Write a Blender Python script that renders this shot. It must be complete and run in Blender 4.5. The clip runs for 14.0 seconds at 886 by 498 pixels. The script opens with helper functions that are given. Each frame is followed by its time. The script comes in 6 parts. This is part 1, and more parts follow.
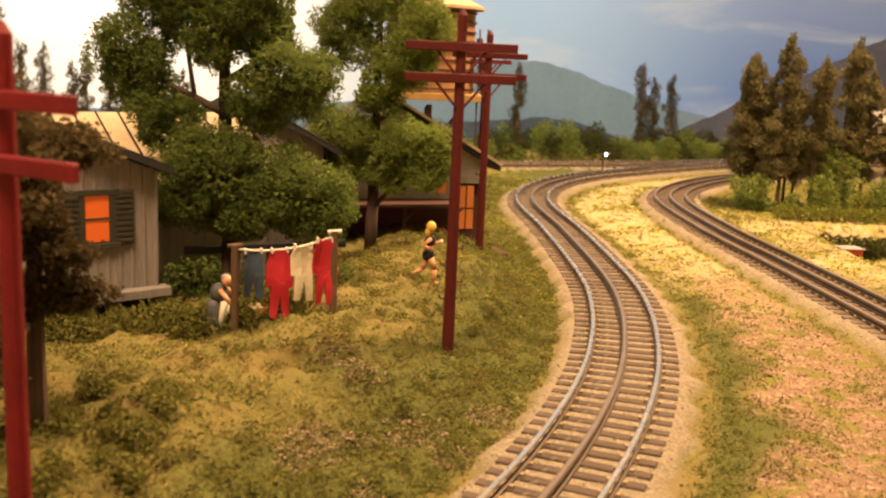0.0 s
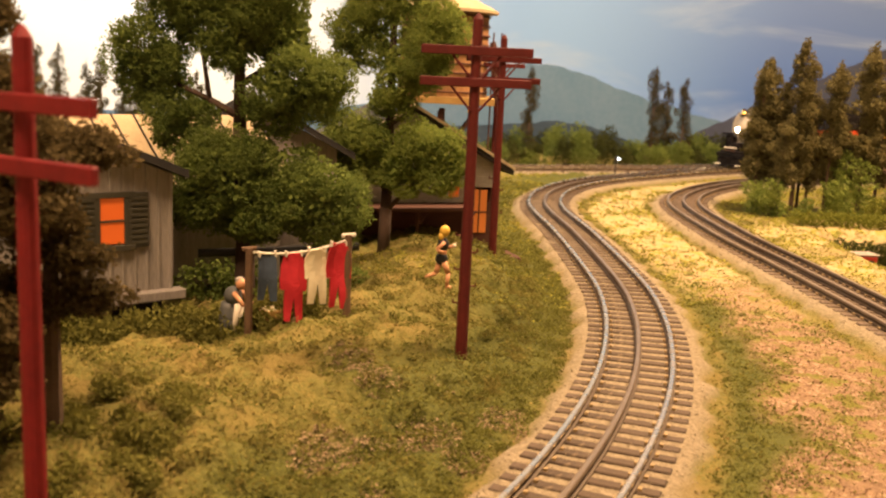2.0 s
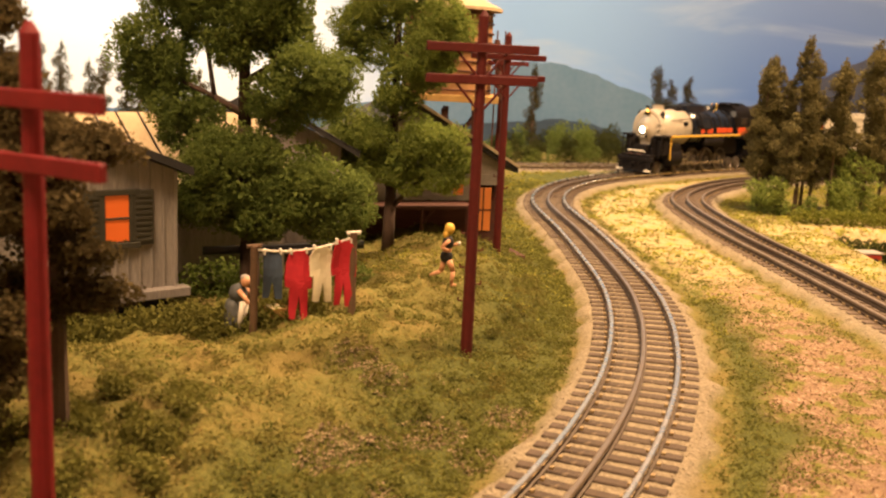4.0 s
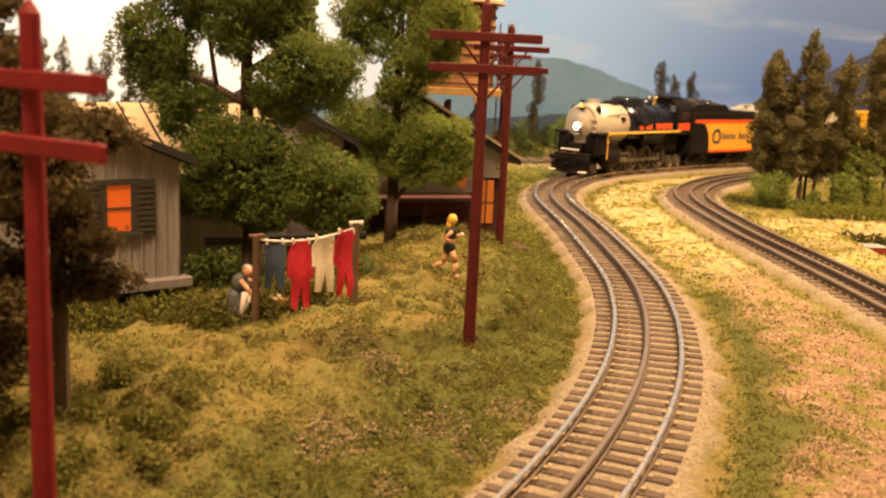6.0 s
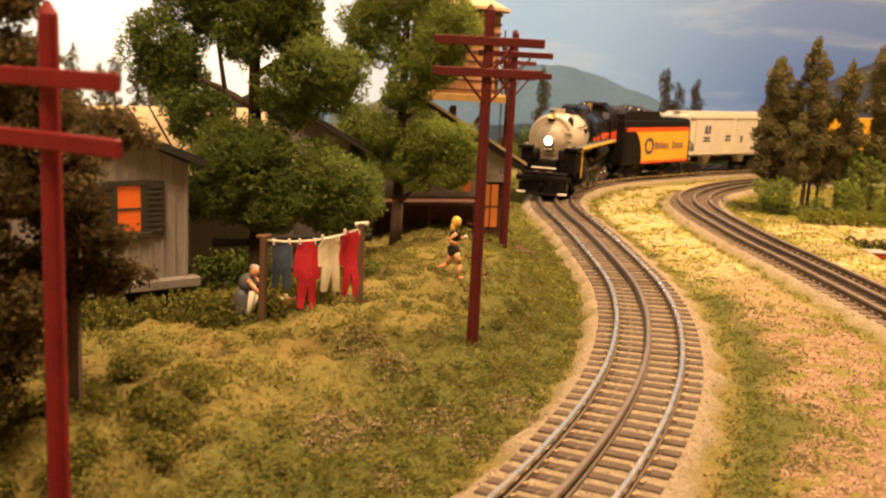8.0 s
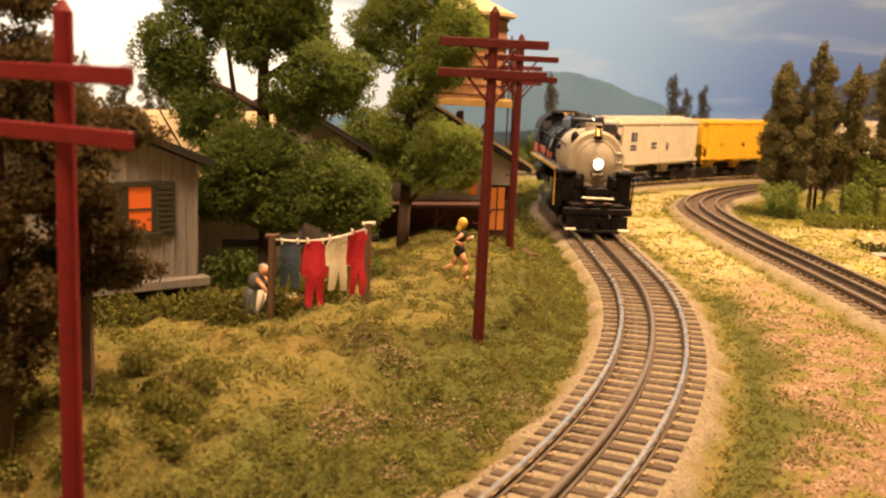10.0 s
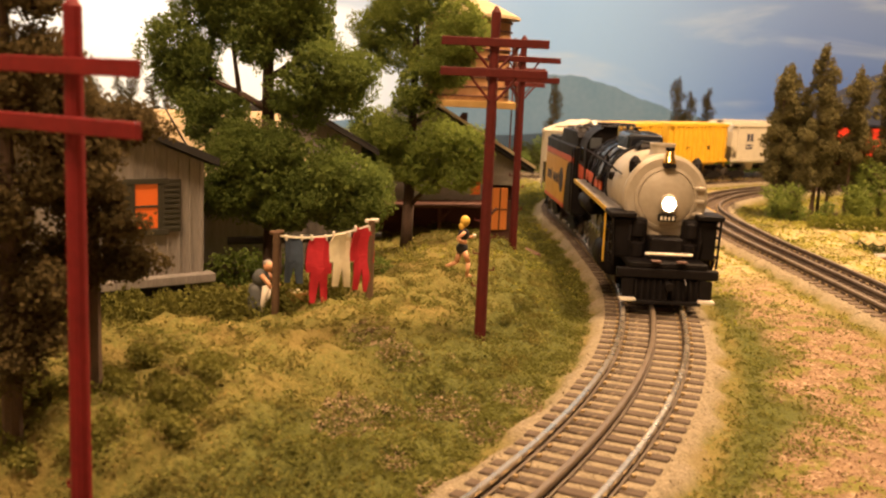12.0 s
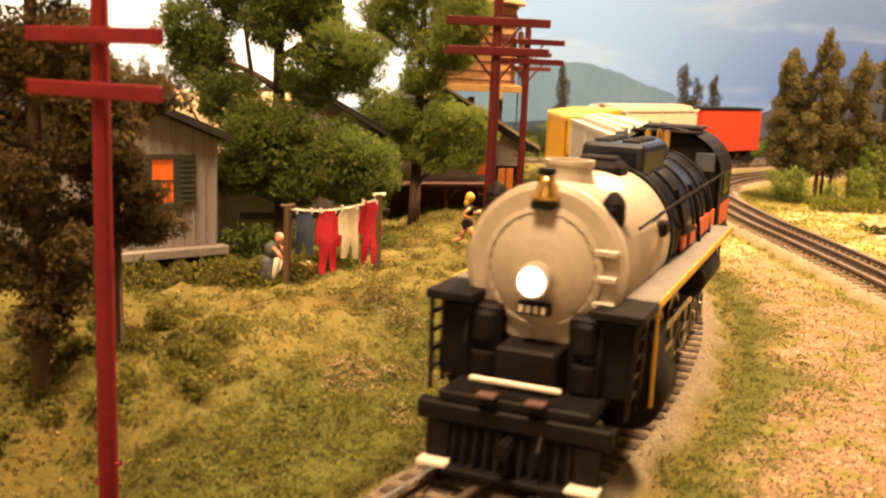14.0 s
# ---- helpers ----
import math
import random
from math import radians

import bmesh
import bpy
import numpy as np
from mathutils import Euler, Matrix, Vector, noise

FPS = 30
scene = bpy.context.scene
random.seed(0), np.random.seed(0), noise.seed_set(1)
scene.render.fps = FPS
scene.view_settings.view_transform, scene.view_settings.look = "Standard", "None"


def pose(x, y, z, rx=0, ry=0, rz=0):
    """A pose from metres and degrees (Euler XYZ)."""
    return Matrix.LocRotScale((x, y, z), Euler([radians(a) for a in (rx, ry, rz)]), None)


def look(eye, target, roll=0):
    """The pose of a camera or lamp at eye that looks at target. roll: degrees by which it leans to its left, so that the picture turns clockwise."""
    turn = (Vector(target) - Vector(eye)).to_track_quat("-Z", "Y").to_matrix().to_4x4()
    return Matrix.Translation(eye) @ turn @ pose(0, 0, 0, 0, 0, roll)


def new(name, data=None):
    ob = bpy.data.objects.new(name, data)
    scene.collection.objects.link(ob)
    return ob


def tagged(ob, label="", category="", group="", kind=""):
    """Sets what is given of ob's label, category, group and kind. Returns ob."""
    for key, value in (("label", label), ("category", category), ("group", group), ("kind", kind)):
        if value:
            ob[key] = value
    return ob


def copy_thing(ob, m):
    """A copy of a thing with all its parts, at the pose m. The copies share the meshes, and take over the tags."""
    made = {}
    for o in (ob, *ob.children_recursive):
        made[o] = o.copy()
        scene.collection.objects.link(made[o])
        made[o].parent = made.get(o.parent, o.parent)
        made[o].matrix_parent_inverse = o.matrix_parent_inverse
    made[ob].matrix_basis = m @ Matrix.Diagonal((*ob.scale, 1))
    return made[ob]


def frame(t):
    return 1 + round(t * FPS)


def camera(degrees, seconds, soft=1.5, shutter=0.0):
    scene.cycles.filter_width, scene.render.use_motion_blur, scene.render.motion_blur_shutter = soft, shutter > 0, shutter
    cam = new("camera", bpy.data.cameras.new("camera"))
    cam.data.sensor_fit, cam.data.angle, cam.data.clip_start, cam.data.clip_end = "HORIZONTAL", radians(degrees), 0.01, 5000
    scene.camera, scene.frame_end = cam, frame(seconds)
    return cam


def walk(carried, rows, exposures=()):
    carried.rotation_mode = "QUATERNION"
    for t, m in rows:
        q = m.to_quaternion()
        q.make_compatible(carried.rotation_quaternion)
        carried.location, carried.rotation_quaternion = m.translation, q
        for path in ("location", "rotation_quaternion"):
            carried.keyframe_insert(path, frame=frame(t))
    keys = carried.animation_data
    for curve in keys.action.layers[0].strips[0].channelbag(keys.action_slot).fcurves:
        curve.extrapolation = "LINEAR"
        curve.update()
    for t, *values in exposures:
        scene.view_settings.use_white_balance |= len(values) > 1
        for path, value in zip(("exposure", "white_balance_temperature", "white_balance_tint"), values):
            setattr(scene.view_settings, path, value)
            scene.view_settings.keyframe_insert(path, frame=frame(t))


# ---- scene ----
cam = camera(48.8, 14.0, soft=2.2, shutter=0.5)
cam.data.dof.use_dof, cam.data.dof.focus_distance, cam.data.dof.aperture_fstop = True, 0.52, 27.0
METRES, EYE, TILT, LEAN, TURN = 0.056, 0.1375, -2.5, 0.0, 0.0
ROWS = [
    (0.0, 0.0, 0.0, 0.0, 0.37, -8.28, -2.52),
    (0.5, -0.0401, 0.0079, -0.0024, 0.52, -8.21, -2.65),
    (1.0, -0.0215, 0.012, -0.0121, 0.7, -8.16, -2.57),
    (1.5, -0.0472, 0.0134, -0.001, 0.86, -8.14, -2.74),
    (2.0, -0.0256, 0.01, 0.0053, 1.04, -8.13, -2.76),
    (2.5, -0.0359, 0.0126, 0.0048, 1.11, -8.26, -2.86),
    (3.0, -0.0478, 0.0165, 0.0025, 1.12, -8.22, -2.8),
    (5.5, -0.0521, 0.0392, -0.03, 1.25, -8.38, -2.82),
    (6.0, -0.0514, 0.0441, -0.0572, 1.31, -8.43, -2.8),
    (6.5, -0.0442, 0.0294, -0.0642, 1.4, -8.43, -2.81),
    (7.0, -0.0195, -0.0249, -0.0522, 1.48, -8.39, -2.82),
    (7.5, -0.0236, -0.0706, -0.068, 1.56, -8.15, -2.87),
    (8.0, -0.0302, -0.0884, -0.0971, 1.67, -7.96, -2.86),
    (10.5, 0.0199, -0.2169, -0.1579, 2.25, -7.42, -2.7),
    (11.0, 0.0336, -0.2268, -0.1609, 2.26, -7.34, -2.74),
    (11.5, 0.0282, -0.2574, -0.2031, 2.37, -7.18, -2.54),
    (12.0, 0.0372, -0.3045, -0.2084, 2.52, -7.2, -2.65),
    (12.5, 0.0503, -0.3634, -0.2387, 2.63, -7.23, -2.67),
    (13.0, 0.0541, -0.4284, -0.2718, 2.7, -7.3, -2.73),
    (13.5, 0.0834, -0.5116, -0.2754, 2.95, -7.41, -2.71),
    (14.0, 0.0947, -0.6052, -0.3139, 3.08, -7.79, -2.56),
]
walk(cam, [(t, pose(0, 0, EYE, TILT, LEAN, TURN) @ pose(METRES * x, METRES * y, METRES * z, 90 + pitch, roll, yaw)) for t, x, y, z, yaw, pitch, roll in ROWS],
     exposures=[(0.0, 0.1), (11.0, 0.1), (12.5, 0.08), (13.0, 0.13), (13.5, 0.44), (14.0, 0.56)])

# ---------------------------------------------------------------- light
S = 0.01      # all shapes below are written in centimetres


def lamp(name, eye, target, size, watts, colour):
    data = bpy.data.lights.new(name, "AREA")
    data.shape, data.size, data.energy, data.color = "DISK", size * S, watts, colour
    ob = new(name, data)
    ob.matrix_world = look([v * S for v in eye], [v * S for v in target])
    return ob


world = bpy.data.worlds.new("room_air")
world.use_nodes = True
world.node_tree.nodes["Background"].inputs[0].default_value = (1.0, 0.76, 0.58, 1)
world.node_tree.nodes["Background"].inputs[1].default_value = 0.18
scene.world = world

lamp("track_lamp", (46, 84, 98), (16, 86, 0), 16, 40.0, (1.0, 0.63, 0.34))
lamp("front_lamp", (-18, -4, 96), (-14, 46, 4), 28, 16.0, (1.0, 0.63, 0.35))
lamp("backdrop_lamp", (-70, 125, 70), (-50, 172, 18), 18, 8.4, (1.0, 0.86, 0.74))
lamp("far_lamp", (30, 122, 120), (34, 172, 10), 22, 0.8, (1.0, 0.88, 0.86))
lamp("room_lamp", (0, -10, 147), (0, -9, 0), 110, 11.0, (1.0, 0.66, 0.42))


# ---------------------------------------------------------------- materials
def rgb(c):
    return (*c, 1.0)


MATS = {}


def mat(name, a, b=None, rough=0.7, metal=0.0, fine=900, broad=90, bump=0.25, mix=0.5, dirt=None, dirt_at=0.62, spec=0.4,
        island=0.0, shape=None, leafy=0.0):
    """A surface of two near colours in fine and broad variation, with grain and stains. fine, broad: noise per metre."""
    if name in MATS:
        return MATS[name]
    m = bpy.data.materials.new(name)
    m.use_nodes = True
    n, l = m.node_tree.nodes, m.node_tree.links
    p = n["Principled BSDF"]
    tc = n.new("ShaderNodeTexCoord")
    vec = tc.outputs["Object"]
    if shape:
        mp = n.new("ShaderNodeMapping")
        mp.inputs["Scale"].default_value = shape
        l.new(vec, mp.inputs[0])
        vec = mp.outputs[0]
    f, g = n.new("ShaderNodeTexNoise"), n.new("ShaderNodeTexNoise")
    f.inputs["Scale"].default_value, g.inputs["Scale"].default_value = fine, broad
    f.inputs["Detail"].default_value, g.inputs["Detail"].default_value = 4, 3
    l.new(vec, f.inputs["Vector"]), l.new(vec, g.inputs["Vector"])
    add = n.new("ShaderNodeMath")
    add.operation = "MULTIPLY_ADD"
    l.new(f.outputs[0], add.inputs[0])
    add.inputs[1].default_value = mix
    sub = n.new("ShaderNodeMath")
    sub.operation = "MULTIPLY"
    sub.inputs[1].default_value = 1 - mix
    l.new(g.outputs[0], sub.inputs[0])
    l.new(sub.outputs[0], add.inputs[2])
    ramp = n.new("ShaderNodeMapRange")
    ramp.inputs[1].default_value, ramp.inputs[2].default_value = 0.35, 0.65
    l.new(add.outputs[0], ramp.inputs[0])
    fac = ramp.outputs[0]
    if island:
        geo, plus = n.new("ShaderNodeNewGeometry"), n.new("ShaderNodeMix")
        plus.inputs[0].default_value = island
        l.new(fac, plus.inputs[2]), l.new(geo.outputs["Random Per Island"], plus.inputs[3])
        fac = plus.outputs[0]
    col = n.new("ShaderNodeMix")
    col.data_type = "RGBA"
    col.inputs[6].default_value, col.inputs[7].default_value = rgb(a), rgb(b or [v * 0.8 for v in a])
    l.new(fac, col.inputs[0])
    out = col.outputs[2]
    if dirt:
        h = n.new("ShaderNodeTexNoise")
        h.inputs["Scale"].default_value, h.inputs["Detail"].default_value = broad * 2.3, 6
        l.new(vec, h.inputs["Vector"])
        mr = n.new("ShaderNodeMapRange")
        mr.inputs[1].default_value, mr.inputs[2].default_value = dirt_at, dirt_at + 0.12
        l.new(h.outputs[0], mr.inputs[0])
        dm = n.new("ShaderNodeMix")
        dm.data_type = "RGBA"
        dm.inputs[7].default_value = rgb(dirt)
        l.new(out, dm.inputs[6]), l.new(mr.outputs[0], dm.inputs[0])
        out = dm.outputs[2]
    l.new(out, p.inputs["Base Color"])
    rm = n.new("ShaderNodeMapRange")
    rm.inputs[3].default_value, rm.inputs[4].default_value = max(rough - 0.12, 0.05), min(rough + 0.12, 1)
    l.new(g.outputs[0], rm.inputs[0]), l.new(rm.outputs[0], p.inputs["Roughness"])
    p.inputs["Metallic"].default_value, p.inputs["Specular IOR Level"].default_value = metal, spec
    if leafy:
        tr, ms = n.new("ShaderNodeBsdfTranslucent"), n.new("ShaderNodeMixShader")
        ms.inputs[0].default_value = leafy
        l.new(out, tr.inputs["Color"]), l.new(p.outputs[0], ms.inputs[1]), l.new(tr.outputs[0], ms.inputs[2])
        l.new(ms.outputs[0], n["Material Output"].inputs["Surface"])
    if bump:
        bp = n.new("ShaderNodeBump")
        bp.inputs["Strength"].default_value, bp.inputs["Distance"].default_value = bump, 0.0006
        l.new(f.outputs[0], bp.inputs["Height"]), l.new(bp.outputs[0], p.inputs["Normal"])
    MATS[name] = m
    return m


def glow(name, colour, strength):
    if name not in MATS:
        m = MATS[name] = bpy.data.materials.new(name)
        m.use_nodes = True
        p = m.node_tree.nodes["Principled BSDF"]
        p.inputs["Base Color"].default_value = rgb(colour)
        p.inputs["Emission Color"].default_value, p.inputs["Emission Strength"].default_value = rgb(colour), strength
    return MATS[name]


NEAR_RED = mat("bright_red_brown_plastic", (0.17, 0.012, 0.014), (0.12, 0.009, 0.011), 0.6, spec=0.2, bump=0.1, fine=500)
RED_POLE = mat("red_brown_plastic", (0.095, 0.014, 0.012), (0.065, 0.010, 0.009), 0.6, spec=0.2, bump=0.1, fine=500)
STEEL = mat("worn_rail_head", (0.80, 0.72, 0.60), (0.62, 0.54, 0.43), 0.27, 0.95, bump=0.05, fine=700, shape=(1, 1, 1))
RUST = mat("rail_side_brown", (0.10, 0.072, 0.048), (0.07, 0.05, 0.034), 0.6, 0.25, bump=0.1)
TIE = mat("tie_wood", (0.085, 0.058, 0.038), (0.048, 0.034, 0.024), 0.85, fine=1200, dirt=(0.15, 0.113, 0.072), dirt_at=0.62)
TIE_DARK = mat("dark_tie_wood", (0.10, 0.07, 0.047), (0.062, 0.044, 0.031), 0.85, fine=1200)
RAIL_DARK = mat("weathered_rail_head", (0.26, 0.21, 0.16), (0.17, 0.135, 0.105), 0.42, 0.6, bump=0.05)
SPIKE = mat("tie_plate_brass", (0.38, 0.29, 0.15), (0.27, 0.19, 0.10), 0.45, 0.5, bump=0.0)
BARK = mat("bark", (0.075, 0.045, 0.030), (0.045, 0.028, 0.02), 0.9, bump=0.6, fine=1500)
PINE_BARK = mat("pine_bark", (0.11, 0.07, 0.045), (0.07, 0.045, 0.03), 0.9, bump=0.6, fine=1500)
LEAF = mat("foliage_green", (0.190, 0.240, 0.056), (0.085, 0.122, 0.032), 0.9, island=0.55, bump=0, fine=260, broad=60, spec=0.1, leafy=0.4)
LEAF_LIGHT = mat("foliage_light_green", (0.262, 0.312, 0.070), (0.120, 0.170, 0.040), 0.9, island=0.55, bump=0, fine=260, broad=60, spec=0.1, leafy=0.4)
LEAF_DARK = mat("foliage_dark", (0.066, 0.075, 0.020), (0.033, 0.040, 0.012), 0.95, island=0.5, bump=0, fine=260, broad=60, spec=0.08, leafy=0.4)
PINE = mat("conifer_foliage", (0.185, 0.160, 0.066), (0.080, 0.074, 0.032), 0.95, island=0.55, bump=0, fine=300, broad=60, spec=0.08, leafy=0.4)
PINE_FAR = mat("far_conifer_foliage", (0.085, 0.072, 0.032), (0.045, 0.042, 0.02), 0.95, island=0.55, bump=0, fine=300, broad=60, spec=0.08, leafy=0.3)
PINE_NEAR = mat("near_conifer_foliage", (0.138, 0.102, 0.044), (0.066, 0.053, 0.024), 0.95, island=0.5, bump=0, fine=300, broad=60, spec=0.08, leafy=0.4)
OLIVE = mat("olive_undergrowth", (0.19, 0.18, 0.042), (0.095, 0.098, 0.024), 0.9, island=0.5, bump=0, fine=260, broad=60, spec=0.1, leafy=0.3)
BUSH_YELLOW = mat("yellow_green_shrub", (0.22, 0.23, 0.04), (0.12, 0.14, 0.025), 0.9, island=0.6, bump=0, fine=260, broad=60, spec=0.1, leafy=0.4)


# ---------------------------------------------------------------- shape helpers, in centimetres
def part(name, bm, material, parent=None, label="", smooth=False):
    me = bpy.data.meshes.new(name)
    bm.normal_update()
    bm.to_mesh(me)
    bm.free()
    me.transform(Matrix.Scale(S, 4))
    if smooth:
        me.shade_smooth()
    for m in material if isinstance(material, (list, tuple)) else [material]:
        me.materials.append(m)
    ob = new(name, me)
    ob.parent = parent
    if label:
        ob["label"] = label
    return ob


def at(x, y, z=0.0, rz=0.0, rx=0.0, ry=0.0):
    return pose(x * S, y * S, z * S, rx, ry, rz)


def thing(name, label, category, m=None, group="", kind=""):
    ob = new(name)
    ob.empty_display_size = 0.01
    if m is not None:
        ob.matrix_world = m
    return tagged(ob, label, category, group, kind)


def box(bm, x0, x1, y0, y1, z0, z1, m=None, mi=0):
    vs = [bm.verts.new(Vector(v)) for v in ((x0, y0, z0), (x1, y0, z0), (x1, y1, z0), (x0, y1, z0), (x0, y0, z1), (x1, y0, z1), (x1, y1, z1), (x0, y1, z1))]
    if m is not None:
        for v in vs:
            v.co = m @ v.co
    for f in ((3, 2, 1, 0), (4, 5, 6, 7), (0, 1, 5, 4), (1, 2, 6, 5), (2, 3, 7, 6), (3, 0, 4, 7)):
        bm.faces.new([vs[i] for i in f]).material_index = mi
    return vs


def bevelled(bm, width=0.04, segments=1):
    bmesh.ops.bevel(bm, geom=list(bm.edges), offset=width, segments=segments, profile=0.6, affect="EDGES")
    return bm


def bbox(x0, x1, y0, y1, z0, z1, width=0.04, m=None):
    bm = bmesh.new()
    box(bm, x0, x1, y0, y1, z0, z1, m)
    return bevelled(bm, width)


def rod(bm, a, b, r0, r1=None, n=10, caps=True, mi=0):
    """A tapered round bar from a to b."""
    a, b = Vector(a), Vector(b)
    q = (b - a).to_track_quat("Z", "Y")
    r1 = r0 if r1 is None else r1
    rings = []
    for c, r in ((a, r0), (b, r1)):
        rings.append([bm.verts.new(c + q @ Vector((r * math.cos(2 * math.pi * i / n), r * math.sin(2 * math.pi * i / n), 0))) for i in range(n)])
    for i in range(n):
        bm.faces.new((rings[0][i], rings[0][(i + 1) % n], rings[1][(i + 1) % n], rings[1][i])).material_index = mi
    if caps:
        bm.faces.new(rings[0][::-1]).material_index = mi
        bm.faces.new(rings[1]).material_index = mi
    return bm


def chain(bm, pts, r, n=6):
    for a, b in zip(pts, pts[1:]):
        rod(bm, a, b, r, r, n)
    return bm


def lathe(bm, profile, axis="z", n=24, m=None, mi=0):
    """Turns (radius, height) rows round an axis."""
    rings = []
    for r, h in profile:
        ring = []
        for i in range(n):
            c, s = r * math.cos(2 * math.pi * i / n), r * math.sin(2 * math.pi * i / n)
            v = {"z": Vector((c, s, h)), "x": Vector((h, c, s)), "y": Vector((s, h, c))}[axis]
            ring.append(bm.verts.new(m @ v if m is not None else v))
        rings.append(ring)
    for p, q in zip(rings, rings[1:]):
        for i in range(n):
            bm.faces.new((p[i], p[(i + 1) % n], q[(i + 1) % n], q[i])).material_index = mi
    bm.faces.new(rings[0][::-1]).material_index = mi
    bm.faces.new(rings[-1]).material_index = mi
    return bm


def ball(bm, c, r, sub=2, squash=(1, 1, 1), rough=0.0, seed=0, mi=0):
    g = bmesh.ops.create_icosphere(bm, subdivisions=sub, radius=1.0)
    for v in g["verts"]:
        k = 1 + rough * noise.noise(v.co * 2.3 + Vector((seed * 3.1, seed, -seed)))
        v.co = Vector(c) + Vector((v.co.x * squash[0], v.co.y * squash[1], v.co.z * squash[2])) * r * k
    if mi:
        for f in {f for v in g["verts"] for f in v.link_faces}:
            f.material_index = mi
    return bm


def extrude(bm, outline, y0, y1, mi=0):
    """A plate with an outline in x and z, from y0 to y1."""
    a = [bm.verts.new((x, y0, z)) for x, z in outline]
    b = [bm.verts.new((x, y1, z)) for x, z in outline]
    n = len(outline)
    bm.faces.new(a).material_index = mi
    bm.faces.new(b[::-1]).material_index = mi
    for i in range(n):
        bm.faces.new((a[(i + 1) % n], a[i], b[i], b[(i + 1) % n])).material_index = mi
    bmesh.ops.recalc_face_normals(bm, faces=bm.faces[:])
    return bm


def quads(name, verts, material, parent=None):
    """One mesh of many loose four-cornered facets: an array of n x 4 x 3 centimetres."""
    me = bpy.data.meshes.new(name)
    n = len(verts)
    me.vertices.add(n * 4), me.loops.add(n * 4), me.polygons.add(n)
    me.vertices.foreach_set("co", (np.asarray(verts, np.float32) * S).ravel())
    me.loops.foreach_set("vertex_index", np.arange(n * 4, dtype=np.int32))
    me.polygons.foreach_set("loop_start", np.arange(0, n * 4, 4, dtype=np.int32))
    me.update(calc_edges=True)
    me.materials.append(material)
    ob = new(name, me)
    ob.parent = parent
    return ob


def facets(centres, size, rng, bend=0.35, lie=1.0):
    """Small leaf facets with random turns round the given centres; lie under 1 lays them flatter."""
    n = len(centres)
    a = rng.normal(size=(n, 3)) * np.array((1, 1, lie))
    a /= np.linalg.norm(a, axis=1)[:, None]
    b = np.cross(a, rng.normal(size=(n, 3)) * np.array((lie, lie, 1)))
    b /= np.linalg.norm(b, axis=1)[:, None] + 1e-9
    c = np.cross(a, b)
    s = (size * rng.uniform(0.55, 1.35, n))[:, None]
    o = np.asarray(centres)
    return np.stack([o - a * s, o - b * s * 0.7 + c * s * bend, o + a * s, o + b * s * 0.7 + c * s * bend * rng.uniform(-1, 1, (n, 1))], 1)


def blob_points(blobs, per_area, rng, lump=0.22):
    """Points on and just under the lumpy skins of blobs (x, y, z, rx, ry, rz)."""
    out = []
    for k, (x, y, z, a, b, c) in enumerate(blobs):
        n = int(per_area * (a * b + b * c + a * c) * 4.2)
        d = rng.normal(size=(n, 3))
        d /= np.linalg.norm(d, axis=1)[:, None]
        w = 1 + lump * np.sin(d[:, 0] * 5 + k * 1.7) * np.sin(d[:, 1] * 6 + k * 2.3) + lump * 0.7 * np.sin(d[:, 2] * 9 + d[:, 0] * 7 + k)
        w *= rng.uniform(0.80, 1.06, n)
        out.append(np.array((x, y, z)) + d * np.array((a, b, c)) * w[:, None])
    return np.concatenate(out)


# ---------------------------------------------------------------- plan: tracks and ground
def dense(points, n=24):
    p = np.array(points, float)
    q = np.vstack([2 * p[0] - p[1], p, 2 * p[-1] - p[-2]])
    out = []
    for i in range(1, len(q) - 2):
        a, b, c, d = q[i - 1:i + 3]
        for u in np.arange(n) / n:
            out.append(0.5 * (2 * b + (c - a) * u + (2 * a - 5 * b + 4 * c - d) * u * u + (3 * b - a - 3 * c + d) * u ** 3))
    out.append(p[-1])
    return np.array(out)


class Line:
    """A track's centre line, by the way along it."""

    def __init__(self, points):
        self.p = dense(points)
        self.s = np.r_[0, np.cumsum(np.hypot(*np.diff(self.p, axis=0).T))]

    def place(self, s):
        return np.array((np.interp(s, self.s, self.p[:, 0]), np.interp(s, self.s, self.p[:, 1])))

    def turn(self, s):
        d = self.place(s + 0.4) - self.place(s - 0.4)
        return math.atan2(d[1], d[0])

    def side(self, xy):
        """Distance from the line, positive to the right of the way outwards."""
        best, sign = np.full(len(xy), 1e9), np.zeros(len(xy))
        for i in range(0, len(self.p) - 4, 4):
            a, b = self.p[i], self.p[i + 4]
            d = b - a
            u = np.clip(((xy - a) @ d) / (d @ d), 0, 1)
            off = xy - a - u[:, None] * d
            r = np.hypot(off[:, 0], off[:, 1])
            k = r < best
            best[k], sign[k] = r[k], np.sign(d[1] * off[:, 0] - d[0] * off[:, 1])[k]
        return best * np.where(sign == 0, 1, sign)


